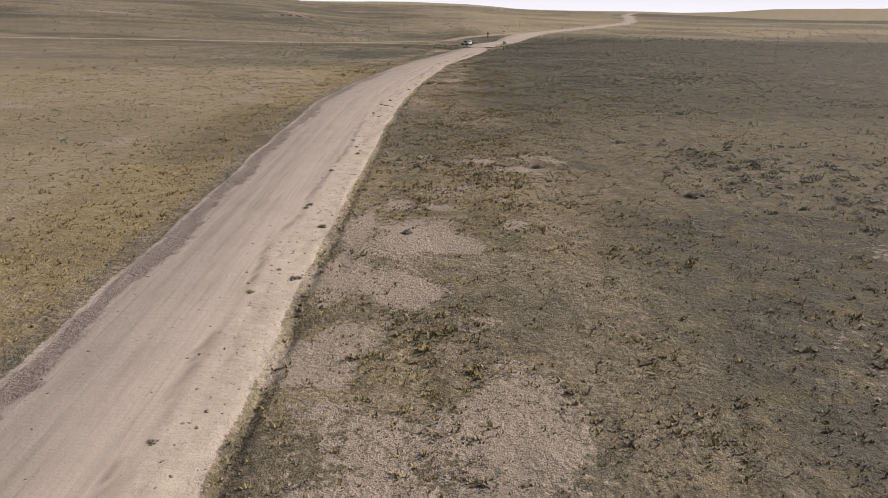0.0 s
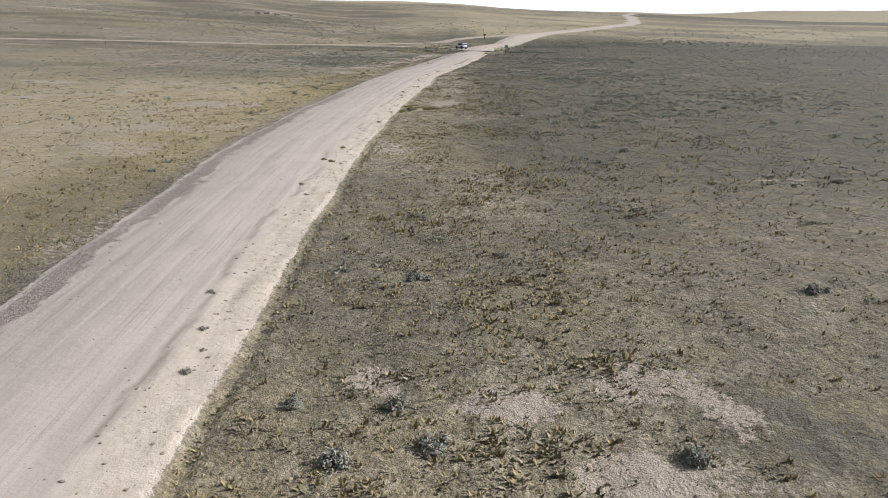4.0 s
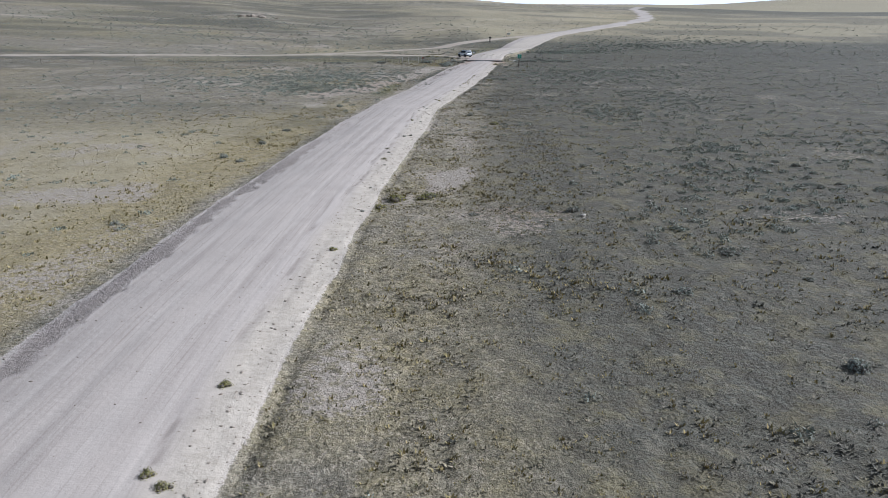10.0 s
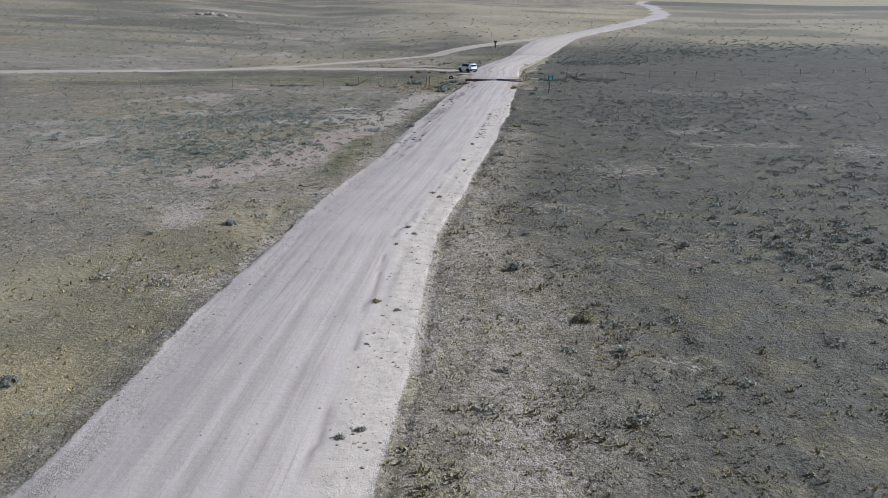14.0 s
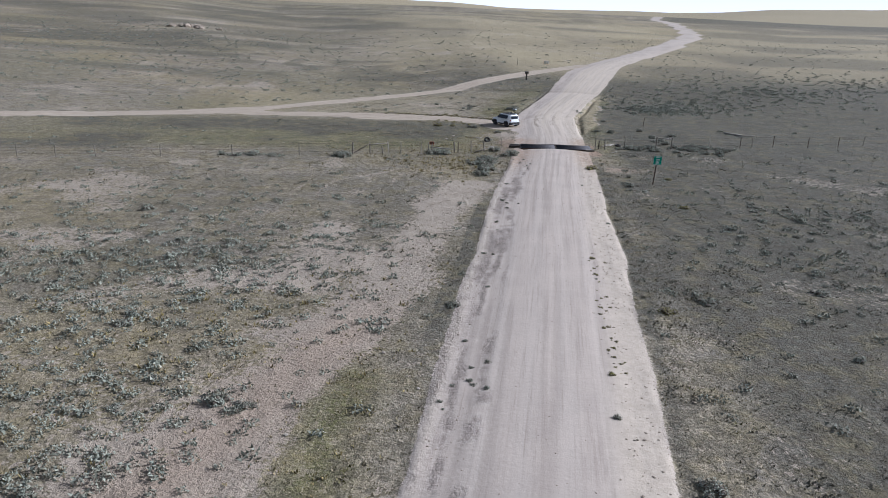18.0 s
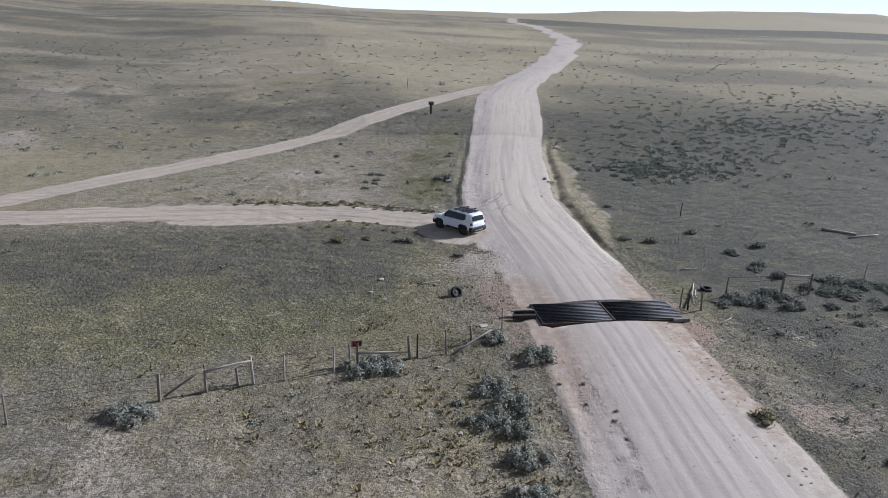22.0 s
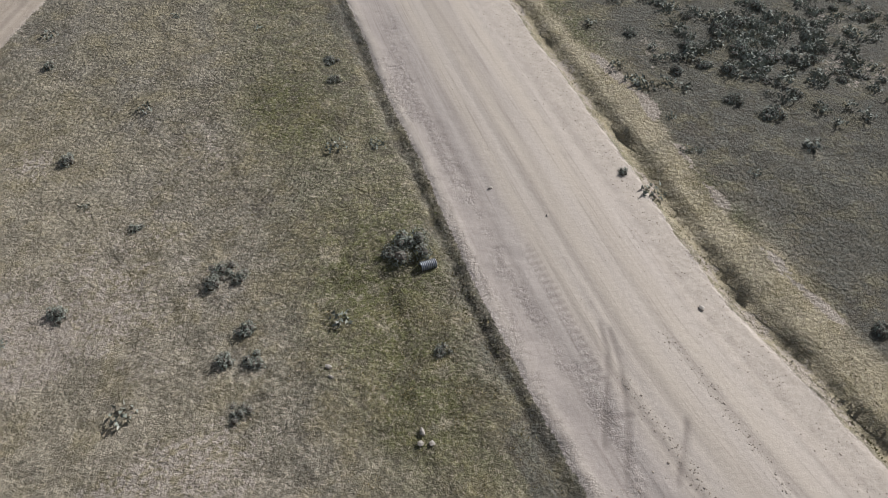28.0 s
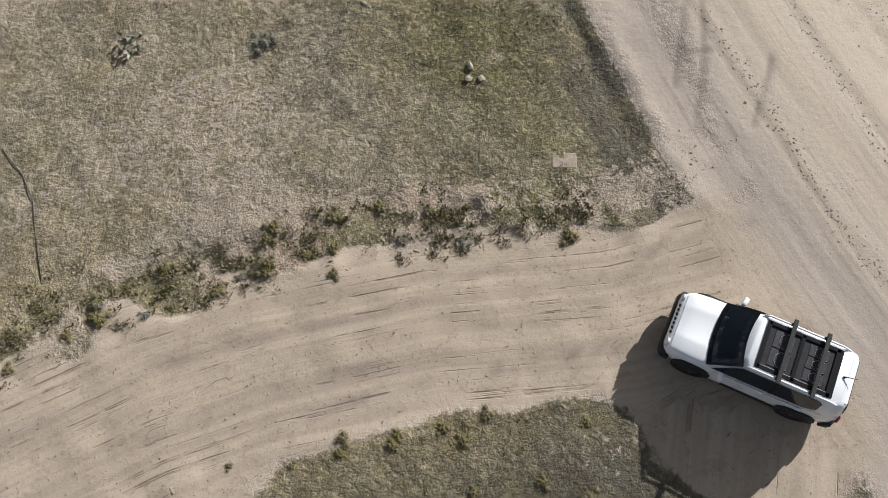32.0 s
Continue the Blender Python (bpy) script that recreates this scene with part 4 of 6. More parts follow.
# ---- brush ----
def brush_mesh(seed, leaves, wide, tall, leaf, lobes=7):
    """Foliage of a low shrub: rounded cushions of small leaves that close over woody stems."""
    r = np.random.default_rng(seed)
    heads = []
    for k in range(lobes):
        a, q = 6.28 * (k + 0.6 * r.random()) / max(lobes - 1, 1), (0 if k == 0 else 0.35 + 0.8 * r.random())
        rad = wide * (0.20 + 0.28 * r.random())
        heads.append((np.array([np.cos(a) * q * wide * 0.62, np.sin(a) * q * wide * 0.62, 0.0]), rad, tall * (0.7 + 0.3 * r.random()) * (1 - 0.28 * q)))
    tri, twigs = [], []
    for i in range(leaves):
        c, rad, top = heads[i % lobes]
        a, e = r.random() * 2 * np.pi, np.arccos(1 - 1.02 * r.random())
        d = np.array([np.sin(e) * np.cos(a), np.sin(e) * np.sin(a), np.cos(e)])
        tip = c + d * np.array([rad, rad, top]) * (0.80 + 0.22 * r.random())
        side = np.cross(d, r.normal(0, 1, 3))
        side = side / np.linalg.norm(side)
        up = np.cross(side, d) + d * (0.15 + 0.7 * r.random())
        w = leaf * (0.6 + 0.6 * r.random())
        tri += [tip - side * w * 0.6, tip + side * w * 0.6, tip + up * w * 1.5]
    for c, rad, top in heads:
        twigs.append([(0, 0, -0.05), tuple(c * 0.7 + np.array([0, 0, top * 0.3])), tuple(c + np.array([0, 0, top * 0.8]))])
    return np.array(tri), twigs, heads


def shrub(name, seed, leaves, wide, tall, leaf, material, label, category, group):
    tri, twigs, heads = brush_mesh(seed, leaves, wide, tall, leaf)
    ob = thing(name, Matrix(), label, category, group)
    bm = bmesh.new()
    for k in range(0, len(tri), 3):
        bm.faces.new([bm.verts.new(q) for q in tri[k:k + 3]])
    # dark lumps added inside each head, standing for its shaded interior
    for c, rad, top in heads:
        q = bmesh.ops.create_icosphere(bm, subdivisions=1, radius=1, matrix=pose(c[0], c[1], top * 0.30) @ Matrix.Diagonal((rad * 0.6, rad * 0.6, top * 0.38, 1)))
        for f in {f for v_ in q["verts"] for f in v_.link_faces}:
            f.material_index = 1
    part("foliage", bm, [material, TWIG_AND_CORE], ob)
    bm = bmesh.new()
    for t in twigs:
        tube(bm, t, [0.022, 0.014, 0.006], 5)
    part("stem", bm, TWIG_AND_CORE, ob)
    return ob


SHRUBS = [shrub("sagebrush", 50 + i, n, w, h, 0.036, SAGE, "low grey-green sagebrush with woody stems", "shrub", "sagebrush")
          for i, (n, w, h) in enumerate(((560, 0.5, 0.36), (620, 0.58, 0.32), (520, 0.44, 0.40), (680, 0.64, 0.36)))]
BIG = shrub("sagebrush", 60, 1500, 0.9, 0.66, 0.042, SAGE, "large silvery sagebrush beside the road", "shrub", "sagebrush")
RABBIT = shrub("rabbitbrush", 61, 420, 0.55, 0.36, 0.038, OLIVE, "low yellow-green rabbitbrush on dry ground", "shrub", "rabbitbrush")


def plant(proto, x, y, size, first):
    m = pose(x, y, gz(x, y) - 0.02, 0, 0, random.uniform(0, 360)) @ Matrix.Scale(size, 4)
    if first:
        proto.matrix_basis = m
        return proto
    c = copy_thing(proto, m)
    return c


placed = []


def add(kind, spots, lo, hi):
    for x, y in spots:
        p = random.choice(SHRUBS) if kind == "sage" else BIG if kind == "big" else RABBIT
        plant(p, x, y, random.uniform(lo, hi), p not in placed)
        placed.append(p)


random.seed(5)
# single shrubs that stand out
add("sage", [(-0.9, -30.6), (0.2, -28.2), (1.1, -29.9), (-2.3, -28.3), (0.2, -19.2), (6.8, -30.1), (14.2, -19.5), (-0.3, -10.8), (3.4, -16.4), (-16.3, -2.1), (24, -1),
             (10.1, 21.6), (21.9, -26.3), (14.8, -37), (7.2, -34), (3.1, -32.5), (-16.3, -22), (-0.4, -45.6), (13.4, 20.1), (9.7, 14.8), (13.4, 8.4), (-18, 9.9), (-17.7, 24),
             (12.2, 32.3), (15.5, 16.5), (-16, 41.3), (-16.3, 49), (-17.8, 43.1), (12.9, 33.5), (7.1, 27.5), (9.6, 40), (-15.7, 55.8), (-13.6, 73.9), (2.8, 72), (0.6, 56.7),
             (1.8, 66.6), (1.4, 26.8)], 0.55, 1.15)
add("sage", [(-14, 98.7), (-12.1, 117.2), (-18.9, 117.9), (-16.6, 121.8), (-27.1, 125.4), (7.9, 109.6), (2.8, 94), (14.4, 111.2), (12.2, 103.1), (16, 118), (-5.2, 108.5),
             (-16.5, 147), (-3.6, 146.2), (10, 135.8), (18.7, 150.7), (19, 163), (18.6, 167.5), (0.5, 164.8), (-2.9, 168.2), (-2.2, 168), (11.2, 214.2), (7.5, 200.5)], 0.7, 1.3)
add("sage", [(-2.0, 190.3), (-1.6, 189.6), (-2.5, 189.8), (-2.3, 187.2), (-2.6, 185.9), (-3.7, 184.4), (-3.4, 186.4), (6.9, 199), (2.8, 183), (-7.5, 191.4), (-4, 194.1),
             (-5.2, 199.7), (-4.3, 207.6), (15.6, 175.7), (13.8, 186.4), (3.5, 187.7)], 0.7, 1.1)
add("big", [(-1.9, 147.2), (-1.6, 145.6), (-1.8, 143.8), (-2.1, 141.8), (-2.4, 139.8), (-2.9, 144.6), (4.3, 187.6), (14.5, 154.6), (15.3, 154.4), (-0.6, 151.6), (16.6, 155.2), (-7, 149.6), (-6.3, 149.8), (-6.0, 149.6), (0.9, 149.7), (-16.4, 147.2), (-15.9, 147.0)], 0.8, 1.2)
add("sage", [(-1.1, 158.3), (-0.8, 158.7)], 0.8, 1.0)
add("rabbit", [(-1.2, 30.3), (-1.6, 30.0), (-3.2, 29.8), (-4, 28), (12.6, 129), (4, 61), (8, 143), (14.2, 139), (-5, 169), (-7, 168.6), (5.3, 108)], 0.6, 1.2)


# weeds on the broken edge of the track
add("rabbit", [(-4.5, 178.9), (-4.9, 178.2), (-6.6, 178.5), (-8.6, 179.9), (-7.8, 178.7), (-2.4, 177.8), (-8.9, 178.9), (-10.4, 180), (-3.4, 178.6), (-1.5, 177.4), (-11.3, 179.6), (-5.9, 179.4), (-0.4, 176.6),
               (-9.4, 172.6), (-7.4, 172.2), (-3.6, 171.0), (-5.0, 171.6), (-2.9, 170.2)], 0.22, 0.5)


for k in range(26):
    wx = random.uniform(-15, 0.5)
    wy = np.interp(-wx, [0, 4, 7.7, 13.5, 20], [173.2, 175.2, 176.5, 177.4, 177.6]) + random.gauss(2.9, 0.5)
    add("rabbit" if k % 3 else "sage", [(wx, float(wy))], 0.2, 0.5)
for k in range(14):
    wx = random.uniform(-9.5, -2.0)
    wy = np.interp(-wx, [0, 4, 7.7, 13.5], [173.2, 175.2, 176.5, 177.4]) - random.gauss(2.3, 0.25)
    add("rabbit", [(wx, float(wy))], 0.18, 0.4)
extra = []


def cluster(count, cx, cy, sx, sy, lo, hi):
    k = 0
    while k < count:
        x, y = random.gauss(cx, sx), random.gauss(cy, sy)
        if masks(np.array([x]), np.array([y]))["road"][0] < 0.1:
            if k % 9 < 4:
                add("sage", [(x, y)], lo, hi)
            else:
                extra.append((x, y))
            k += 1


cluster(50, 21.8, 154.6, 1.7, 1.3, 0.8, 1.4)        # by the fence, right of the crossing
add("sage", [(13.2, 154.4), (14.6, 154.8), (14.2, 155.3), (15.9, 155.0), (16.6, 155.6), (17.1, 154.3), (17.1, 153.2), (16.4, 153.2), (18.9, 162.5), (19.2, 160.1), (18.4, 159.3), (19.2, 158.0), (21.7, 163.9), (14.6, 165.9), (13.1, 166.8)], 0.9, 1.4)
cluster(12, -24.2, 146.6, 1.8, 0.4, 1.0, 1.6)
cluster(90, 25.6, 190.2, 2.4, 2.4, 0.7, 1.45)           # patch beyond the road
cluster(22, 34, 196, 6, 3.5, 0.6, 1.1)
cluster(20, 46, 208, 9, 7, 0.7, 1.2)
cluster(34, -20, 97, 4, 5, 0.6, 1.1)               # rough ground before the fence
cluster(22, 17.5, 68, 3.5, 3.5, 0.5, 1.0)
cluster(42, 21.5, -30, 3.2, 6, 0.4, 0.75)
cluster(30, 25, 38, 2.2, 6, 0.5, 0.95)
cluster(26, -30, 104, 10, 3.5, 0.6, 1.1)
cluster(14, 17.5, 122, 4, 9, 0.6, 1.1)

for k in range(44):                                  # weeds on the sandy edge
    y = random.uniform(-70, 148)
    x = np.interp(y, RIGHT[:, 0], RIGHT[:, 1]) - random.uniform(0.1, 2.0)
    add("sage" if k % 3 else "rabbit", [(float(x), y)], 0.25, 0.5)
for k in range(30):
    y = random.uniform(88, 150)
    add("sage", [(float(np.interp(y, LEFT[:, 0], LEFT[:, 1])) + random.uniform(0.2, 2.2), y)], 0.22, 0.42)
add("rabbit", [(4.3, 153.8), (4.0, 154.2), (3.6, 153.9), (7.7, 154.4), (7.4, 154.0)], 0.9, 1.3)

for k in range(38):                                  # weeds where the packed lane meets the sand
    y = 101 + 15 * random.random() ** 1.3
    add("rabbit", [(float(np.interp(y, [100, 106, 112, 118], [1.4, 2.0, 2.7, 3.4])) + random.gauss(0, 0.22), y)], 0.1, 0.24)

# the rest of the brush, too many to count
r2 = np.random.default_rng(21)
FORMS = [brush_mesh(90 + i, 40, 0.50 + 0.05 * i, 0.38 - 0.03 * i, 0.11, 5 + i)[0] for i in range(4)]
spots = []
for cx, cy, sx, sy, k in ((-21, 94, 5, 4, 330), (-21, 112, 7, 7, 560), (-34, 108, 8, 8, 300), (21, 116, 6, 8, 260), (31, 126, 8, 6, 200), (-19, 106, 9, 16, 160), (30, 80, 14, 20, 200), (38, 20, 14, 26, 110), (-40, 70, 16, 30, 320), (18, 122, 7, 14, 120), (48, 120, 20, 22, 260), (28, 190, 3.8, 3.0, 150), (36, 199, 6, 4, 120), (40, 206, 16, 12, 260), (62, 226, 18, 14, 240),
                          (-60, 225, 34, 30, 640), (-86, 300, 40, 20, 420), (-130, 270, 40, 30, 420), (-30, 128, 12, 9, 160), (10, 60, 40, 60, 160), (20, 290, 60, 40, 300), (90, 180, 30, 40, 300), (-55, 130, 20, 30, 240), (24, -34, 5, 7, 160), (19, 37, 4, 6, 190), (33, 49, 8, 6, 200), (17.6, 70, 2.6, 4, 110), (27, 78, 4, 9, 190), (21, 48, 2.0, 2.4, 60), (14, 24, 3, 3, 40), (52, 212, 7, 4, 120), (82, 229, 12, 8, 170), (120, 330, 60, 40, 260)):
    spots.append(np.stack([r2.normal(cx, sx, k), r2.normal(cy, sy, k)], 1))
spots = np.concatenate(spots + [np.array(extra)])
mm = masks(spots[:, 0], spots[:, 1])
ok = (mm["road"] < 0.05) & (spots[:, 1] > -75)
spots = spots[ok]
zz = on_ground(spots[:, 0], spots[:, 1])
a, s = r2.random(len(spots)) * 6.28, (0.35 + 0.5 * r2.random(len(spots))) * np.where(spots[:, 1] > 180, 1.3, 1.0)
pieces = []
for k, tri in enumerate(FORMS):
    sel = np.arange(len(spots)) % 4 == k
    ca, sa, sz = np.cos(a[sel])[:, None], np.sin(a[sel])[:, None], s[sel][:, None]
    pieces.append(np.stack([(tri[None, :, 0] * ca - tri[None, :, 1] * sa) * sz + spots[sel, 0, None], (tri[None, :, 0] * sa + tri[None, :, 1] * ca) * sz + spots[sel, 1, None],
                            tri[None, :, 2] * sz + zz[sel][:, None]], -1).reshape(-1, 3))
v = np.concatenate(pieces)
stuff_mesh("scattered_brush", v, 3, SAGE, "scattered low grey sagebrush over the prairie", "brush")


# ---- stones and clods ----
def stone_mesh(name, seed, material):
    bm = bmesh.new()
    bmesh.ops.create_icosphere(bm, subdivisions=1, radius=1)
    rr = random.Random(seed)
    for v_ in bm.verts:
        v_.co *= rr.uniform(0.7, 1.15)
        v_.co.z *= 0.62
    me = bpy.data.meshes.new(name)
    bm.to_mesh(me)
    bm.free()
    me.materials.append(material)
    return me


STONES = [stone_mesh("stone", i, STONE) for i in range(4)]
for k, (x, y, s) in enumerate([(-5.0, 160.7, 0.26), (-2.0, 159.6, 0.2), (-5.8, 158.9, 0.2), (0.7, 180.8, 0.2), (0.45, 180.5, 0.15), (0.75, 180.3, 0.14), (-0.65, 184.4, 0.19), (-0.75, 184.0, 0.14), (1.5, 38.2, 0.22),
                               (-3.8, 149.4, 0.16), (-3.4, 149, 0.14), (-4, 144, 0.15), (21, 157.6, 0.16), (11.2, 179.6, 0.17), (17.2, 156.4, 0.13), (13.6, 151, 0.14), (-9, 163, 0.13), (-7.6, 165.2, 0.12),
                               (0.8, 26.5, 0.15), (5, 28, 0.13), (12, 30, 0.2), (7.5, 26.5, 0.25), (-6.6, 100, 0.12), (-8.2, 103, 0.13), (-11, 96.5, 0.12), (-2, 163, 0.12), (8.6, 188.5, 0.12), (9.5, 186, 0.1)]):
    ob = new("stone", STONES[k % 4])
    ob.matrix_basis = pose(x, y, gz(x, y) + 0.2 * s, 0, 0, random.uniform(0, 360)) @ Matrix.Diagonal((s * 0.8, s * random.uniform(0.5, 0.9), s * 0.6, 1))
    tagged(ob, "pale angular field stone lying on the ground", "stone", "field stones")

SHAPES = [np.array([m_.vertices[i].co[:] for p in m_.polygons for i in p.vertices]) for m_ in STONES]


def strewn(px, py, size, rng, flat=0.6):
    """Loose lumps on the ground: angular, stretched and turned each in its own way."""
    out = []
    for k, shape in enumerate(SHAPES):
        sel = np.arange(len(px)) % 4 == k
        n = int(sel.sum())
        turn, long, low = rng.random(n) * 6.28, 0.55 + 0.9 * rng.random(n), flat * (0.6 + 0.7 * rng.random(n))
        ca, sa, s = np.cos(turn)[:, None], np.sin(turn)[:, None], size[sel][:, None]
        sx, sy = shape[None, :, 0] * long[:, None], shape[None, :, 1] / long[:, None] ** 0.5
        out.append(np.stack([(sx * ca - sy * sa) * s + px[sel][:, None], (sx * sa + sy * ca) * s + py[sel][:, None],
                             shape[None, :, 2] * low[:, None] * s + on_ground(px[sel], py[sel])[:, None] + 0.15 * s], -1).reshape(-1, 3))
    return np.concatenate(out)


ty = np.where(r2.random(7600) < 0.7, -72 + 300 * r2.random(7600), 155 + 55 * r2.random(7600))
le, ri = np.interp(ty, LEFT[:, 0], LEFT[:, 1]), np.interp(ty, RIGHT[:, 0], RIGHT[:, 1])
u = r2.random(len(ty))
tx = np.where(u < 0.62, ri - np.abs(r2.normal(1.0, 0.7, len(ty))) + 0.3, np.where(u < 0.82, le + np.abs(r2.normal(0.7, 0.6, len(ty))) - 0.2, le + (ri - le) * r2.random(len(ty))))
size = np.where(u < 0.82, 0.02 + 0.055 * r2.random(len(ty)) ** 3, 0.02 + 0.02 * r2.random(len(ty)))
size = np.where((ty > 155) & (u < 0.62), size * 0.5,  np.where(ty > 155, size * 0.6, size))
away = (np.abs(ty - 154) > 1.6) & ((ty < 150) | (u < 0.6) | (u > 0.96))
tx, ty, size = tx[away], ty[away], size[away]
# thin rows of pebbles pushed aside by wheels at the junction
rows_ = []
for line, count in (([(6.8, 178.9), (6.6, 176.2), (6.2, 174.2), (5.8, 172.2), (5.85, 170.5), (6.0, 168.5)], 330), ([(9.3, 179.5), (9.0, 177.2), (8.6, 175.2), (8.1, 172.8), (7.9, 170)], 240)):
    line = np.array(line)
    t_ = np.arange(count) * 1.0 / count
    px = np.interp(t_, np.linspace(0, 1, len(line)), line[:, 0]) + r2.normal(0, 0.13, count)
    py = np.interp(t_, np.linspace(0, 1, len(line)), line[:, 1]) + r2.normal(0, 0.13, count)
    rows_.append(np.stack([px, py], 1))
rows_ = np.concatenate(rows_)
tx, ty = np.concatenate([tx, rows_[:, 0]]), np.concatenate([ty, rows_[:, 1]])
size = np.concatenate([size, 0.014 + 0.022 * r2.random(len(rows_)) ** 2])
v = strewn(tx, ty, size, r2)
stuff_mesh("road_gravel", v, 3, CLOD, "loose stones and clods along the road edges", "gravel")

px, py = -20 + 27 * r2.random(60000), 169 + 13 * r2.random(60000)
near_spur = to_line(px, py, SPUR)
cut = np.array([(-12.5, 180.6), (-11, 180.9), (-9, 181), (-6.5, 180.1), (-4.2, 179.2), (-2, 178.2)])
in_cut = to_line(px, py, cut) < 0.55
edge_ = (near_spur > 1.9) & (py > 175) | in_cut
pick = (r2.random(60000) < np.where(edge_, 0.75, 0.14) * (vnoise(px, py, np.where(edge_, 0.7, 1.5), 95) > 0.45) * np.maximum(np.exp(-(np.maximum(near_spur - 3.0, 0) / 0.9) ** 2), 0.9 * in_cut)) & (np.hypot(px - 1.9, py - 170.8) > 2.3)
px, py, edge_ = px[pick], py[pick], edge_[pick]
size = 0.007 + 0.022 * r2.random(len(px)) ** 4 + np.where(edge_, 0.035 * r2.random(len(px)) ** 3, 0)
v = strewn(px, py, size, r2, 0.55)
stuff_mesh("track_clods", v, 3, SOIL_CLOD, "dry pale clods and pebbles on the dirt track", "clods")


# ---- parked car ----
def paint_material():
    m, n, l, b = mat("white_paint", 0.28)
    b.inputs["Base Color"].default_value = (0.80, 0.81, 0.82, 1)
    b.inputs["Coat Weight"].default_value = 0.6
    f = noise_tex(n, l, 3.0, 4, n.new("ShaderNodeTexCoord").outputs["Object"])
    l.new(ramp(n, l, f, 0.3, 0.7, 0.24, 0.38), b.inputs["Roughness"])
    g = n.new("ShaderNodeTexCoord").outputs["Object"]
    sep = n.new("ShaderNodeSeparateXYZ")
    l.new(g, sep.inputs[0])
    dust = mathn(n, l, "MULTIPLY", ramp(n, l, sep.outputs[2], 0.75, 0.3), ramp(n, l, f, 0.25, 0.7))
    l.new(mixc(n, l, mathn(n, l, "MULTIPLY", dust, 0.35), (0.90, 0.92, 0.94), (0.55, 0.48, 0.40)), b.inputs["Base Color"])
    return m


def gloss(name, c, rough=0.1, spec=0.6):
    m, n, l, b = mat(name, rough)
    f = noise_tex(n, l, 6.0, 3, n.new("ShaderNodeTexCoord").outputs["Object"])
    l.new(mixc(n, l, f, c, tuple(min(1, k * 1.25) for k in c)), b.inputs["Base Color"])
    b.inputs["Specular IOR Level"].default_value = spec
    return m


PAINT = paint_material()
GLASS = gloss("tinted_glass", (0.012, 0.017, 0.026), 0.04, 0.5)
BLACK = gloss("gloss_black", (0.012, 0.012, 0.014), 0.3, 0.3)
PLASTIC = simple("black_plastic", (0.022, 0.022, 0.024), (0.038, 0.037, 0.036), 40, rough=0.65, depth=0.001)
CHROME = simple("satin_metal", (0.62, 0.63, 0.65), (0.5, 0.5, 0.52), 30, rough=0.3, metal=1.0, depth=0.0005)
RED = gloss("red_lens", (0.35, 0.012, 0.012), 0.15)
LAMP = gloss("clear_lens", (0.55, 0.56, 0.58), 0.08)
CABIN_SHADE = simple("cabin_shade", (0.012, 0.012, 0.014), (0.03, 0.03, 0.033), 8, rough=0.7)
SEAT_TOP = simple("seat_cloth", (0.035, 0.035, 0.04), (0.075, 0.075, 0.082), 12, rough=0.8, depth=0.002)
SEAT_LINE = simple("seat_piping", (0.26, 0.25, 0.24), (0.36, 0.345, 0.33), 20, rough=0.7, depth=0.001)


def loft(bm, rings, cap=True):
    vs = [[bm.verts.new(p) for p in r] for r in rings]
    for a, b in zip(vs, vs[1:]):
        for k in range(len(a)):
            bm.faces.new((a[k], a[(k + 1) % len(a)], b[(k + 1) % len(a)], b[k]))
    if cap:
        bm.faces.new(vs[0][::-1])
        bm.faces.new(vs[-1])
    bmesh.ops.recalc_face_normals(bm, faces=bm.faces[:])


def rounded(y, w, z0, z1, k=7.0, tuck=0.05, count=28):
    """A section across the car: a rounded box, drawn in a little towards the top."""
    ring = []
    for i in range(count):
        a = 2 * math.pi * i / count
        c, s = math.cos(a), math.sin(a)
        px = math.copysign(abs(c) ** (2 / k), c) * w
        pz = math.copysign(abs(s) ** (2 / k), s)
        px *= 1 - tuck * max(0, pz)
        ring.append((px, y, (z0 + z1) / 2 + pz * (z1 - z0) / 2))
    return ring


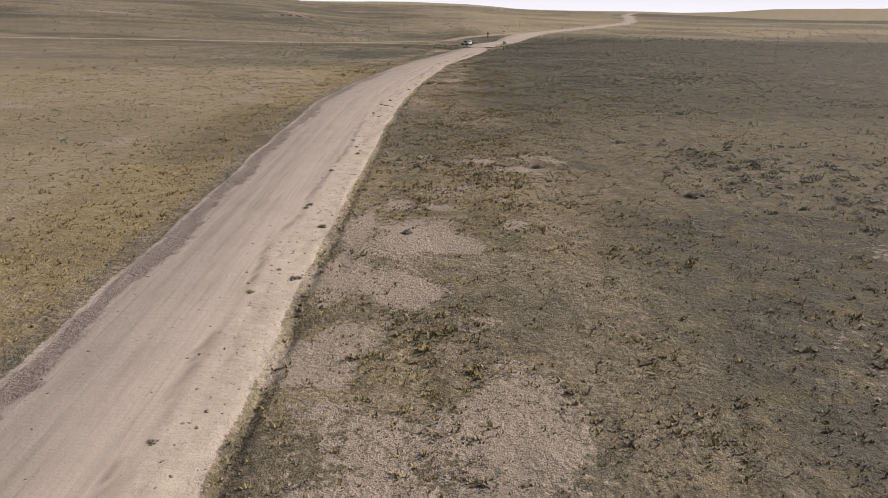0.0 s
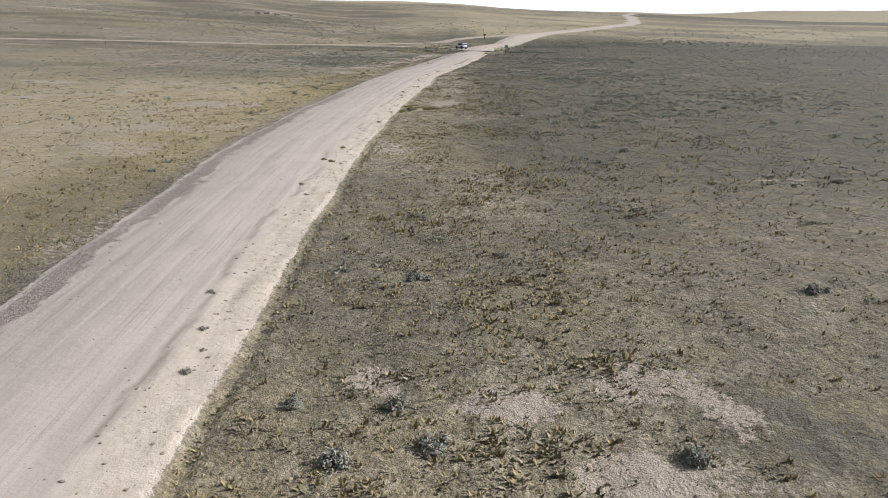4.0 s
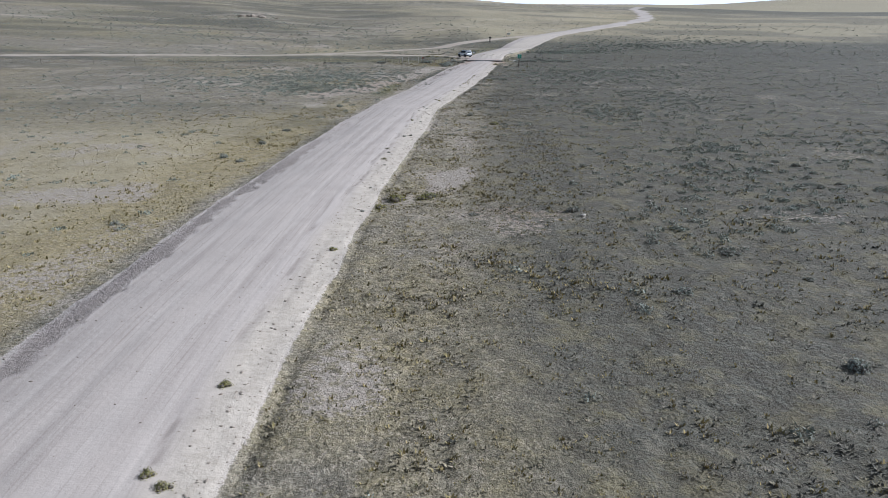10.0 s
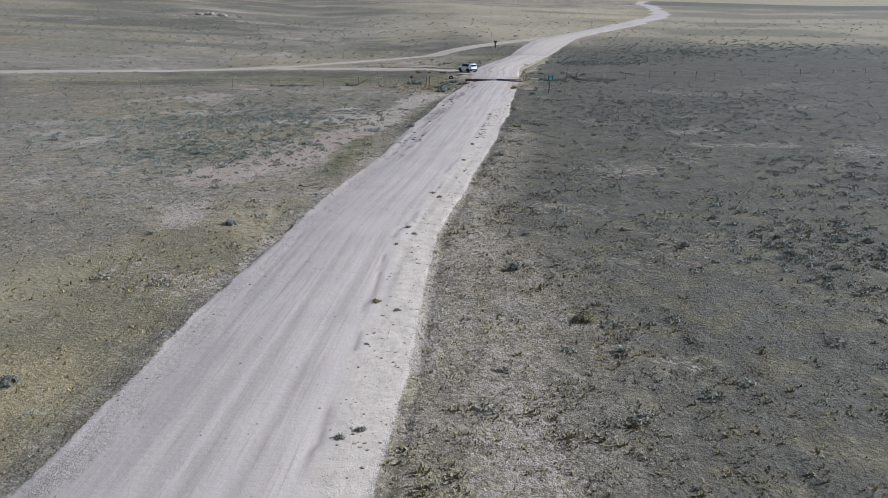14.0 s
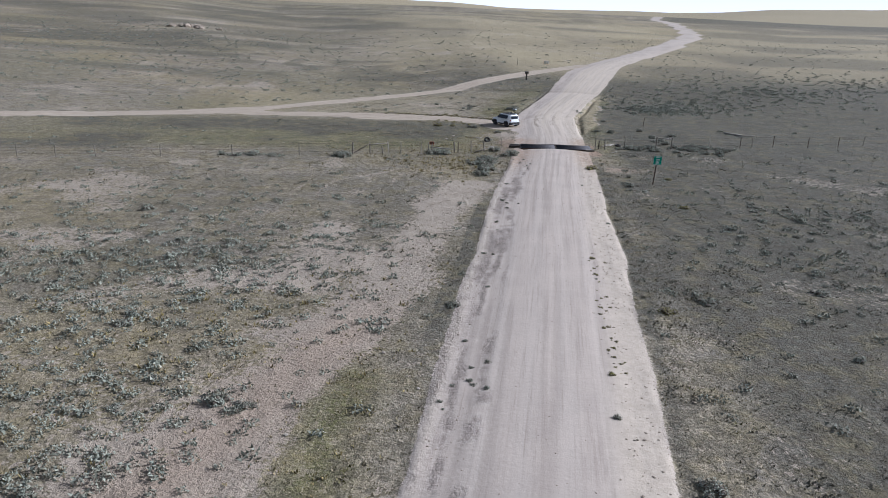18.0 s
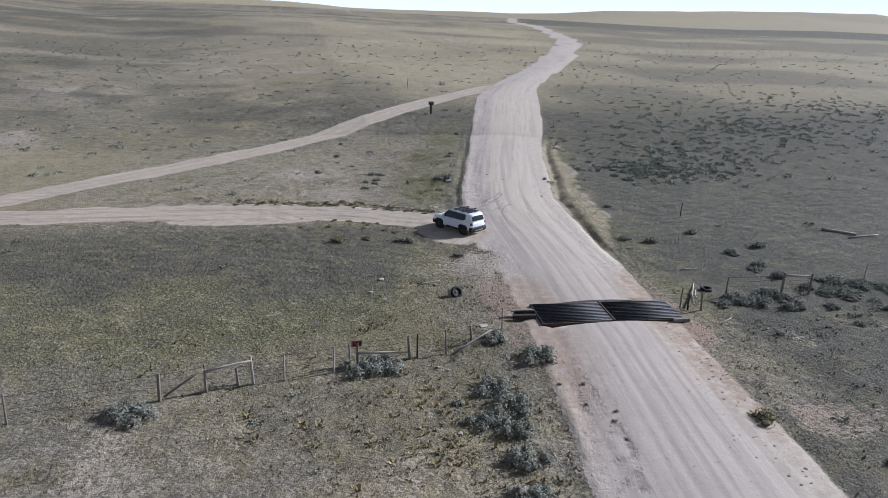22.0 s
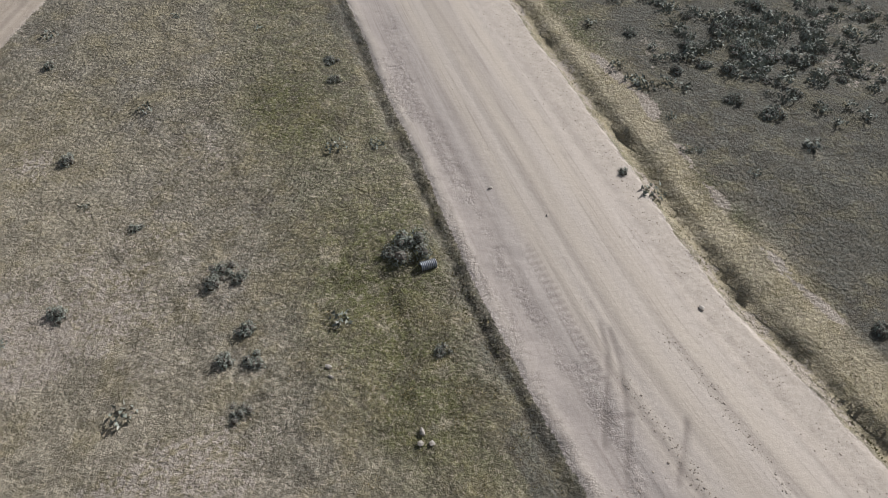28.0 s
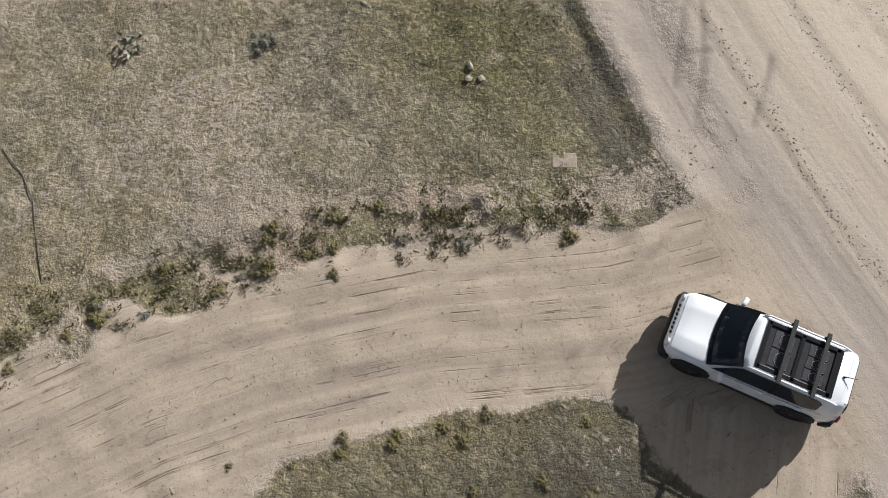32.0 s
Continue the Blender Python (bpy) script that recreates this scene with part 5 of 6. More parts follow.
def car_at(m):
    car = thing("car", m, "white compact off-road car parked at the track mouth", "car")
    bm = bmesh.new()
    loft(bm, [rounded(y, w, z0, z1) for y, w, z0, z1 in ((-2.12, 0.60, 0.52, 0.96), (-2.08, 0.74, 0.42, 1.04), (-2.0, 0.82, 0.36, 1.08), (-1.88, 0.865, 0.34, 1.10), (-1.5, 0.895, 0.30, 1.10), (-0.6, 0.90, 0.28, 1.08),
                                                          (0.6, 0.90, 0.28, 1.06), (1.05, 0.895, 0.29, 1.05), (1.5, 0.885, 0.31, 1.01), (1.8, 0.865, 0.34, 0.97), (1.96, 0.81, 0.37, 0.92), (2.06, 0.72, 0.42, 0.85), (2.11, 0.58, 0.46, 0.77))])
    body = part("body", bm, PAINT, car, "white painted body", True)
    # cabin: belt to roof
    bm = bmesh.new()
    belt, roof = 1.05, 1.66

    def cab(z, t):
        w = 0.865 - 0.155 * t - 0.03 * max(0, t - 0.8) / 0.2
        yf, yb = 1.16 - 0.74 * t, -2.06 + 0.16 * t
        return [(-w + 0.17, yb, z), (-w + 0.05, yb + 0.06, z), (-w, yb + 0.20, z), (-w, yf - 0.18, z), (-w + 0.06, yf - 0.06, z), (-w + 0.24, yf, z), (w - 0.24, yf, z), (w - 0.06, yf - 0.06, z), (w, yf - 0.18, z), (w, yb + 0.20, z), (w - 0.05, yb + 0.06, z), (w - 0.17, yb, z)]
    loft(bm, [cab(belt - 0.04, 0), cab(1.30, 0.42), cab(1.56, 0.86), cab(1.625, 0.97), [(p[0] * 0.94, p[1] * 0.96, roof) for p in cab(roof, 1.0)]])
    cabin = part("cabin", bm, PAINT, car, "white pillars and roof edge", True)

    def wall_point(side, y, z):
        t = (z - belt) / (roof - belt)
        return (side * (0.865 - 0.155 * t), y, z)
    for side in (-1, 1):
        out = (side, 0, 0.25)
        bm = bmesh.new()
        slab(bm, [wall_point(side, 0.95, 1.085), wall_point(side, -1.22, 1.10), wall_point(side, -1.46, 1.22), wall_point(side, -1.44, 1.52), wall_point(side, -1.36, 1.585), wall_point(side, 0.40, 1.585), wall_point(side, 0.56, 1.49)], out, 0.012)
        g = part("side_glass", bm, GLASS, car, "dark side windows")
        for y in (-0.42,):
            bm = bmesh.new()
            slab(bm, [wall_point(side, y - 0.05, 1.09), wall_point(side, y + 0.05, 1.09), wall_point(side, y + 0.04, 1.55), wall_point(side, y - 0.06, 1.55)], out, 0.018)
            part("pillar", bm, BLACK, g)
        for y0, y1 in ((-0.40, 0.90), (-1.30, -0.40)):
            bm = bmesh.new()
            slab(bm, [(side * 0.900, y0 + 0.015, 0.36), (side * 0.900, y1 - 0.015, 0.36), (side * 0.885, y1 - 0.015, 0.98), (side * 0.885, y0 + 0.015, 0.98)], (side, 0, 0), 0.006)
            d = part("door", bm, PAINT, car)
            bm = bmesh.new()
            box(bm, pose(side * 0.905, y0 + 0.16, 0.93), 0.03, 0.17, 0.03, 0.01)
            part("door_handle", bm, PAINT, d, "white door handle")
        bm = bmesh.new()
        box(bm, pose(side * 0.905, -0.28, 0.36), 0.05, 1.55, 0.14, 0.02)
        part("sill", bm, PLASTIC, car, "black plastic sill")
        bm = bmesh.new()
        box(bm, pose(side * 1.0, 0.74, 1.13, 0, 0, side * -12), 0.22, 0.12, 0.16, 0.045)
        mi = part("mirror", bm, PAINT, car, "white door mirror")
        bm = bmesh.new()
        box(bm, pose(side * 1.0, 0.675, 1.13, 0, 0, side * -12), 0.15, 0.01, 0.11, 0.003)
        part("mirror_glass", bm, LAMP, mi)
        # roof rail
        bm = bmesh.new()
        tube(bm, [(side * 0.67, 0.36, 1.63), (side * 0.68, 0.22, 1.705), (side * 0.68, -1.50, 1.705), (side * 0.67, -1.68, 1.63)], [0.028] * 4, 8)
        part("roof_rail", bm, PAINT, car, "white roof rail", True)
        # lamps
        bm = bmesh.new()
        bmesh.ops.create_cone(bm, cap_ends=True, segments=20, radius1=0.11, radius2=0.10, depth=0.05, matrix=pose(side * 0.60, 2.07, 0.80, -80))
        part("headlight", bm, LAMP, car, "round headlight")
        bm = bmesh.new()
        box(bm, pose(side * 0.74, -2.04, 0.93, 0, 0, side * 18), 0.20, 0.07, 0.20, 0.03)
        tl = part("tail_light", bm, BLACK, car)
        bm = bmesh.new()
        box(bm, pose(side * 0.745, -2.075, 0.93, 0, 0, side * 18), 0.15, 0.02, 0.15, 0.03)
        part("lens", bm, RED, tl, "red tail lamp lens")
        # wheels
        for y in (-1.28, 1.29):
            bm = bmesh.new()
            n = 18
            arc = [math.pi * (0.0 + i / n) for i in range(n + 1)]
            for r0, r1, x0, x1 in ((0.38, 0.475, 0.80, 0.955),):
                inner = [(r0 * math.cos(a), r0 * math.sin(a)) for a in arc]
                outer = [(max(-0.46, min(0.46, 1.12 * r1 * math.cos(a))), min(0.43, r1 * 1.02 * math.sin(a))) for a in arc]
                rows = []
                for (iy, iz), (oy, oz) in zip(inner, outer):
                    rows.append([bm.verts.new((side * xx, y + yy, 0.36 + zz)) for xx, yy, zz in ((x0, iy, iz), (x1, iy, iz), (x1 - 0.01, oy, oz), (x0, oy, oz))])
                for p, q in zip(rows, rows[1:]):
                    for k in range(4):
                        bm.faces.new((p[k], p[(k + 1) % 4], q[(k + 1) % 4], q[k]))
                bmesh.ops.recalc_face_normals(bm, faces=bm.faces[:])
            part("wheel_arch", bm, PLASTIC, car, "black plastic wheel-arch trim")
            bm = bmesh.new()
            bmesh.ops.create_cone(bm, cap_ends=True, segments=24, radius1=0.41, radius2=0.41, depth=0.25, matrix=pose(side * 0.80, y, 0.37, 0, 90))
            part("wheel_well", bm, PLASTIC, car)
            wheel = new("wheel")
            wheel.empty_display_size = 0.1
            wheel.parent = car
            wheel.matrix_local = pose(side * 0.835, y, 0.345)
            bm = bmesh.new()
            ring = [(0.24, -0.10), (0.325, -0.11), (0.345, -0.06), (0.345, 0.06), (0.325, 0.11), (0.24, 0.10)]
            rows = [[bm.verts.new((xx, r * math.cos(a), r * math.sin(a))) for r, xx in ring] for a in (2 * math.pi * i / 28 for i in range(28))]
            for p, q in zip(rows, rows[1:] + rows[:1]):
                for k in range(6):
                    bm.faces.new((p[k], p[(k + 1) % 6], q[(k + 1) % 6], q[k]))
            bmesh.ops.recalc_face_normals(bm, faces=bm.faces[:])
            part("tyre", bm, RUBBER, wheel, "dusty black tyre", True)
            bm = bmesh.new()
            bmesh.ops.create_cone(bm, cap_ends=True, segments=24, radius1=0.245, radius2=0.245, depth=0.10, matrix=pose(0, 0, 0, 0, 90))
            for i in range(5):
                a = 72 * i
                box(bm, pose(side * 0.07, 0, 0, a) @ pose(0, 0, 0.12), 0.04, 0.06, 0.22, 0.012)
            box(bm, pose(side * 0.075, 0, 0), 0.05, 0.10, 0.10, 0.02)
            part("rim", bm, simple("alloy", (0.16, 0.16, 0.165), (0.09, 0.09, 0.09), 20, rough=0.4, metal=0.8), wheel, "dark alloy rim")
    # glass front and rear
    def screen(w0, w1, z_lo, z_hi, lift):
        b2, cols, rws, vs = bmesh.new(), 11, 5, []
        for j in range(rws):
            t = j / (rws - 1)
            z0 = z_lo + (z_hi - z_lo) * t
            y0, w = 1.155 - 0.74 * (z0 - 1.05) / 0.61, w0 + (w1 - w0) * t
            vs.append([b2.verts.new((w * k, y0 + 0.10 * (1 - k * k) - 0.055 + lift, z0 + lift + 0.02 * (1 - k * k))) for k in (2 * i / (cols - 1) - 1 for i in range(cols))])
        for p, q in zip(vs, vs[1:]):
            for i in range(cols - 1):
                b2.faces.new((p[i], p[i + 1], q[i + 1], q[i]))
        bmesh.ops.solidify(b2, geom=b2.faces[:], thickness=0.012)
        return b2
    part("screen_surround", screen(0.83, 0.70, 1.055, 1.60, 0.012), BLACK, car, "black edge round the windscreen", True)
    part("windscreen", screen(0.75, 0.63, 1.13, 1.565, 0.022), GLASS, car, "dark curved sloping windscreen", True)
    for side in (-1, 1):
        bm = bmesh.new()
        tube(bm, [(side * 0.15 + 0.25, 1.13, 1.115), (side * 0.15 - 0.05, 1.06, 1.165), (side * 0.15 - 0.35, 1.07, 1.16)], [0.012, 0.01, 0.008], 5)
        part("wiper", bm, PLASTIC, car)
    bm = bmesh.new()
    slab(bm, [(0.60, -2.05, 1.14), (-0.60, -2.05, 1.14), (-0.66, -2.015, 1.22), (-0.57, -1.955, 1.50), (0.57, -1.955, 1.50), (0.66, -2.015, 1.22)], (0, -1, 0.3), 0.014)
    part("rear_window", bm, GLASS, car, "dark rear window")
    bm = bmesh.new()
    box(bm, pose(0, -1.82, 1.640, 8), 1.12, 0.14, 0.03, 0.014)
    part("spoiler", bm, PAINT, car)
    # roof: white front band, two black-framed dark slabs as cabin shade, seats on top
    bm = bmesh.new()
    for cx, cy, sx, sy in ((0, 0.20, 1.20, 0.10), (0, -0.60, 1.20, 0.09), (0, -1.44, 1.20, 0.16), (-0.55, -0.62, 0.11, 1.68), (0.55, -0.62, 0.11, 1.68)):
        box(bm, pose(cx, cy, 1.672), sx, sy, 0.05, 0.012)
    part("roof_frame", bm, BLACK, car, "gloss black frame of the open roof")
    for y0, y1, n in ((-0.55, 0.15, 2), (-1.36, -0.65, 3)):
        bm = bmesh.new()
        box(bm, pose(0, (y0 + y1) / 2, 1.660), 1.0, y1 - y0, 0.008)
        rp = part("roof_shade_slab", bm, CABIN_SHADE, car, "dark cabin seen through the roof")
        for k in range(n):
            cx = (k - (n - 1) / 2) * 0.92 / n
            bm = bmesh.new()
            box(bm, pose(cx, y0 + 0.20, 1.668), 0.74 / n, 0.16, 0.03, 0.014)
            box(bm, pose(cx, y0 + 0.42, 1.666), 0.84 / n, 0.30, 0.02, 0.010)
            part("seat", bm, SEAT_TOP, rp, "charcoal seat with pale piping")
            bm = bmesh.new()
            w = 0.36 / n
            tube(bm, [(cx - w, y0 + 0.14, 1.684), (cx - w * 1.05, y0 + 0.34, 1.682), (cx - w * 0.4, y0 + 0.44, 1.682), (cx + w * 0.4, y0 + 0.44, 1.682), (cx + w * 1.05, y0 + 0.34, 1.682), (cx + w, y0 + 0.14, 1.684)], [0.006] * 6, 4)
            part("piping", bm, SEAT_LINE, rp)
    for y in (-0.30, -1.08):
        bm = bmesh.new()
        box(bm, pose(0, y, 1.79), 1.62, 0.10, 0.045, 0.016)
        for side in (-1, 1):
            box(bm, pose(side * 0.68, y, 1.745), 0.07, 0.13, 0.08, 0.012)
        part("crossbar", bm, PLASTIC, car, "black roof crossbar")
    bm = bmesh.new()
    tube(bm, [(0.0, -1.66, 1.66), (0.02, -1.70, 1.70), (0.04, -1.92, 1.80)], [0.03, 0.012, 0.004], 6)
    part("aerial", bm, PLASTIC, car)
    # bonnet with two soft creases, grille, bumpers
    bm = bmesh.new()
    across = (-0.78, -0.70, -0.46, -0.40, -0.34, 0.0, 0.34, 0.40, 0.46, 0.70, 0.78)
    lift = (-0.02, 0.012, 0.024, 0.034, 0.022, 0.026, 0.022, 0.034, 0.024, 0.012, -0.02)
    vs = []
    for k in range(8):
        yy = 1.12 + 0.86 * k / 7
        zz = float(np.interp(yy, [1.05, 1.5, 1.8, 1.96, 2.06], [1.05, 1.01, 0.97, 0.92, 0.85]))
        narrow = 1 - 0.10 * (k / 7) ** 3
        vs.append([bm.verts.new((xx * narrow, yy, zz + up_ * (1 - 0.6 * (k / 7) ** 4))) for xx, up_ in zip(across, lift)])
    for p, q in zip(vs, vs[1:]):
        for i in range(len(across) - 1):
            bm.faces.new((p[i], p[i + 1], q[i + 1], q[i]))
    bmesh.ops.recalc_face_normals(bm, faces=bm.faces[:])
    part("bonnet", bm, PAINT, car, "white bonnet with two soft creases", True)
    bm = bmesh.new()
    for i in range(7):
        box(bm, pose(-0.36 + 0.12 * i, 2.07, 0.83, -20), 0.062, 0.05, 0.18, 0.012)
    part("grille", bm, BLACK, car, "seven black grille slots")
    bm = bmesh.new()
    loft(bm, [rounded(y, w, z0, z1, 6, 0) for y, w, z0, z1 in ((1.88, 0.90, 0.26, 0.60), (2.06, 0.87, 0.26, 0.62), (2.15, 0.74, 0.30, 0.60))])
    part("front_bumper", bm, PLASTIC, car, "black lower front bumper", True)
    bm = bmesh.new()
    loft(bm, [rounded(y, w, z0, z1, 6, 0) for y, w, z0, z1 in ((-2.16, 0.76, 0.34, 0.66), (-2.10, 0.88, 0.28, 0.70), (-1.92, 0.905, 0.28, 0.68))])
    rb = part("rear_bumper", bm, PLASTIC, car, "black rear bumper", True)
    bm = bmesh.new()
    box(bm, pose(0, -2.17, 0.42), 0.9, 0.03, 0.06, 0.01)
    part("skid_plate", bm, CHROME, rb)
    bm = bmesh.new()
    box(bm, pose(0, -2.10, 0.86), 0.42, 0.03, 0.14, 0.005)
    part("number_plate", bm, LAMP, car, "plain pale plate")
    return car


CAR_X, CAR_Y = 1.86, 170.78
car_at(pose(CAR_X, CAR_Y, gz(CAR_X, CAR_Y) + 0.01, 0, 0, 33.5) @ Matrix.Scale(0.92, 4))


# ---- cattle grid across the road ----
def cattle_grid(m):
    g = thing("cattle_grid", m, "dark steel cattle grid set across the gravel road", "cattle grid")
    L, D, n = 7.5, 2.45, 13
    for half in (-1, 1):
        for i in range(n):
            bm = bmesh.new()
            y = -D / 2 + 0.06 + (D - 0.12) * i / (n - 1)
            s = 0.006 * math.sin(i * 2.1 + half)
            tube(bm, [(half * 0.03, y, 0.16), (half * L / 4, y + s, 0.155 + s), (half * (L / 2 - 0.02), y, 0.16)], [0.040] * 3, 8)
            part("rail", bm, STEEL, g, smooth=True)
    for xx in (-L / 2, -L / 4, 0, L / 4, L / 2):
        bm = bmesh.new()
        box(bm, pose(xx, 0, 0.05 if abs(xx) != 0 else 0.10), 0.09, D + 0.1, 0.16 if xx else 0.24, 0.012)
        part("beam", bm, STEEL if xx else RUST, g)
    for side in (-1, 1):
        bm = bmesh.new()
        box(bm, pose(0, side * (D / 2 + 0.06), 0.0), L + 0.15, 0.06, 0.30, 0.015)
        part("sill", bm, RUST, g, "rusty steel edge beam")
    bm = bmesh.new()
    box(bm, pose(L / 2 - 0.2, -D / 2 - 0.13, 0.10, 0, 0, 2), 0.9, 0.20, 0.20, 0.03)
    part("sill_end", bm, OLD_WOOD, g, "weathered timber end")
    return g


road_top = gz(6.13, 150.2)
cattle_grid(pose(6.13, 154.05, road_top - 0.185, 0, 0, -3.4))

bm = bmesh.new()
box(bm, pose(0, -0.25, 0.1), 1.2, 0.22, 0.24, 0.02)
box(bm, pose(0.1, 0.25, 0.12, 0, 0, 4), 1.1, 0.24, 0.26, 0.02)
tb = thing("timber_crib", pose(1.65, 154.3, gz(1.65, 154.3) + 0.05, 0, 0, -6), "grey weathered timbers at the end of the cattle grid", "timber")
part("timber", bm, DARK_WOOD, tb, "dark creosoted timbers")
bm = bmesh.new()
box(bm, pose(-0.05, 0.22, 0.28, 0, 0, 3), 1.15, 0.2, 0.06, 0.01)
part("plank", bm, OLD_WOOD, tb)


# ---- fence ----
def post_mesh(height, r, lean, material, square=False):
    bm = bmesh.new()
    k = 4 if square else 7
    tube(bm, [(0, 0, -0.2), (lean[0] * 0.5, lean[1] * 0.5, height * 0.5), (lean[0], lean[1], height)], [r, r * 0.95, r * 0.8], k)
    return bm


def fence(name, posts, label, wires=4):
    f = thing(name, Matrix(), label, "fence")
    tops = []
    for x, y, h, r, mt in posts:
        bm = post_mesh(h * 0.92, r * 0.72, (random.uniform(-0.08, 0.08), random.uniform(-0.06, 0.06)), mt)
        p = part("post", bm, mt, f)
        p.location = (x, y, gz(x, y))
        tops.append((x, y, p.location.z, h))
    for w in range(wires):
        for a, b in zip(tops, tops[1:]):
            bm = bmesh.new()
            za, zb = a[2] + min(1.15, a[3] - 0.08) * (0.3 + 0.7 * w / (wires - 1)), b[2] + min(1.15, b[3] - 0.08) * (0.3 + 0.7 * w / (wires - 1))
            mid_ = ((a[0] + b[0]) / 2, (a[1] + b[1]) / 2, (za + zb) / 2 - 0.04)
            tube(bm, [(a[0], a[1], za), mid_, (b[0], b[1], zb)], [0.005] * 3, 4, False)
            part("wire", bm, RUST, f)
    return f


random.seed(8)
W, G, T = OLD_WOOD, GREY_WOOD, RUST
left_posts = [(-15.26, 148.15, 1.35, 0.11, W), (-13.53, 148.62, 1.35, 0.08, W), (-12.31, 149.16, 0.85, 0.09, W), (-11.7, 149.1, 1.4, 0.09, G), (-10.45, 149.28, 1.35, 0.05, G), (-8.36, 149.67, 1.35, 0.05, G),
              (-7.6, 150.1, 1.2, 0.07, W), (-7.25, 150.3, 1.1, 0.07, W), (-4.91, 150.37, 1.2, 0.11, W), (-4.54, 150.55, 1.25, 0.06, T), (-3.16, 150.74, 1.35, 0.07, W), (-1.76, 151.59, 0.95, 0.09, W), (0.12, 152.91, 1.2, 0.05, W)]
far_left = [(-130, 131), (-110, 134), (-95, 136), (-84, 137.6), (-74, 139), (-66, 140.3), (-58.5, 141.5), (-52, 142.4), (-46.65, 143.4), (-43.2, 143.8), (-39.4, 144), (-33.7, 145.3), (-26.9, 146.2), (-20.5, 147.3)]
fence("wire_fence", [(x, y, random.uniform(1.15, 1.4), 0.06, W) for x, y in far_left] + left_posts, "old wire fence with weathered wooden posts")
right_posts = [(10.45, 154.2, 1.2, 0.06, W), (11.44, 153.7, 1.15, 0.08, W), (13.96, 155.47, 1.3, 0.07, W), (17.4, 155.34, 1.45, 0.11, W), (18.98, 155.1, 1.4, 0.09, W), (23.6, 156.28, 1.4, 0.05, G), (27.43, 157.2, 1.35, 0.05, T),
               (28.9, 157.56, 1.3, 0.05, W), (31.6, 158.3, 1.35, 0.05, T)]
far_right = [(35.6, 158.3), (39.5, 159.2), (42.8, 160), (47.5, 160.5), (52.4, 161.2), (58, 162), (64, 163), (70, 164), (77, 165), (85, 166.4), (94, 168), (104, 170), (116, 172)]
fence("wire_fence", right_posts + [(x, y, random.uniform(1.15, 1.4), 0.05, random.choice((W, T))) for x, y in far_right], "old wire fence of wooden and steel posts by the sagebrush")


def pole(name, a, b, r, material, label, lift=0.0):
    """A loose pole between two ground places, its ends at given heights."""
    pa, pb = Vector((a[0], a[1], gz(a[0], a[1]) + a[2])), Vector((b[0], b[1], gz(b[0], b[1]) + b[2]))
    bm = bmesh.new()
    d = pb - pa
    n = Vector((-d.y, d.x, 0)).normalized() * 0.03 if d.xy.length > 0.05 else Vector((0.02, 0, 0))
    tube(bm, [Vector((0, 0, 0)), d * 0.4 + n, d * 0.7 + n * 0.6, d], [r, r * 0.95, r * 0.85, r * 0.7], 7)
    ob = link_mesh(name, bm, material, True)
    ob.location = pa
    return tagged(ob, label, "pole")


pole("rail", (-15.1, 148.2, 0.15), (-13.55, 148.6, 1.05), 0.05, OLD_WOOD, "weathered brace rail leaning on a fence post")
pole("rail", (-13.5, 148.6, 0.95), (-11.72, 149.1, 1.1), 0.055, GREY_WOOD, "pale top rail between two fence posts")
pole("rail", (-7.2, 150.25, 0.55), (-4.95, 150.4, 0.32), 0.06, GREY_WOOD, "pale rail resting against the fence posts")
pole("rail", (-2.85, 150.6, 0.06), (-0.7, 151.9, 0.45), 0.055, OLD_WOOD, "grey rail slumped along the fence")
pole("rail", (17.4, 155.3, 1.15), (19.0, 155.1, 1.1), 0.06, GREY_WOOD, "pale rail across two fence posts")
pole("leaning_pole", (11.15, 154.2, 0.28), (13.25, 157.7, 0.06), 0.045, GREY_WOOD, "pale peeled pole slumped beside the cattle grid")
pole("leaning_pole", (11.45, 154.35, 0.45), (12.75, 156.6, 0.05), 0.045, GREY_WOOD, "pale peeled pole slumped beside the cattle grid")
pole("stake", (10.75, 153.9, 0), (10.85, 154.0, 0.9), 0.05, DARK_WOOD, "short dark stake by the cattle grid")
pole("log", (29.2, 167.2, 0.1), (31.0, 165.7, 0.08), 0.11, GREY_WOOD, "bleached log lying on the grass")
pole("log", (29.9, 165.2, 0.07), (32.4, 165.2, 0.07), 0.06, GREY_WOOD, "thin bleached log lying on the grass")
pole("stick", (13.7, 160.1, 0.05), (14.9, 160.2, 0.06), 0.04, GREY_WOOD, "pale stick lying in short grass")
pole("stick", (-2.9, 159.7, 0.05), (-1.6, 160.2, 0.05), 0.03, GREY_WOOD, "pale stick lying in short grass")
pole("stick", (11.6, 152.0, 0.05), (12.5, 152.5, 0.1), 0.04, GREY_WOOD, "pale stick beside the cattle grid")
pole("marker_stake", (20.2, 172.1, 0), (20.3, 172.1, 1.15), 0.035, RUST, "thin rusty stake standing in the grass")
pole("marker_stake", (10.4, 252, 0), (10.4, 252, 1.6), 0.035, RUST, "thin rusty stake standing in the grass")
pole("marker_stake", (-9.2, 222, 0), (-8.6, 222.2, 0.9), 0.06, GREY_WOOD, "pale leaning stake beside the track")


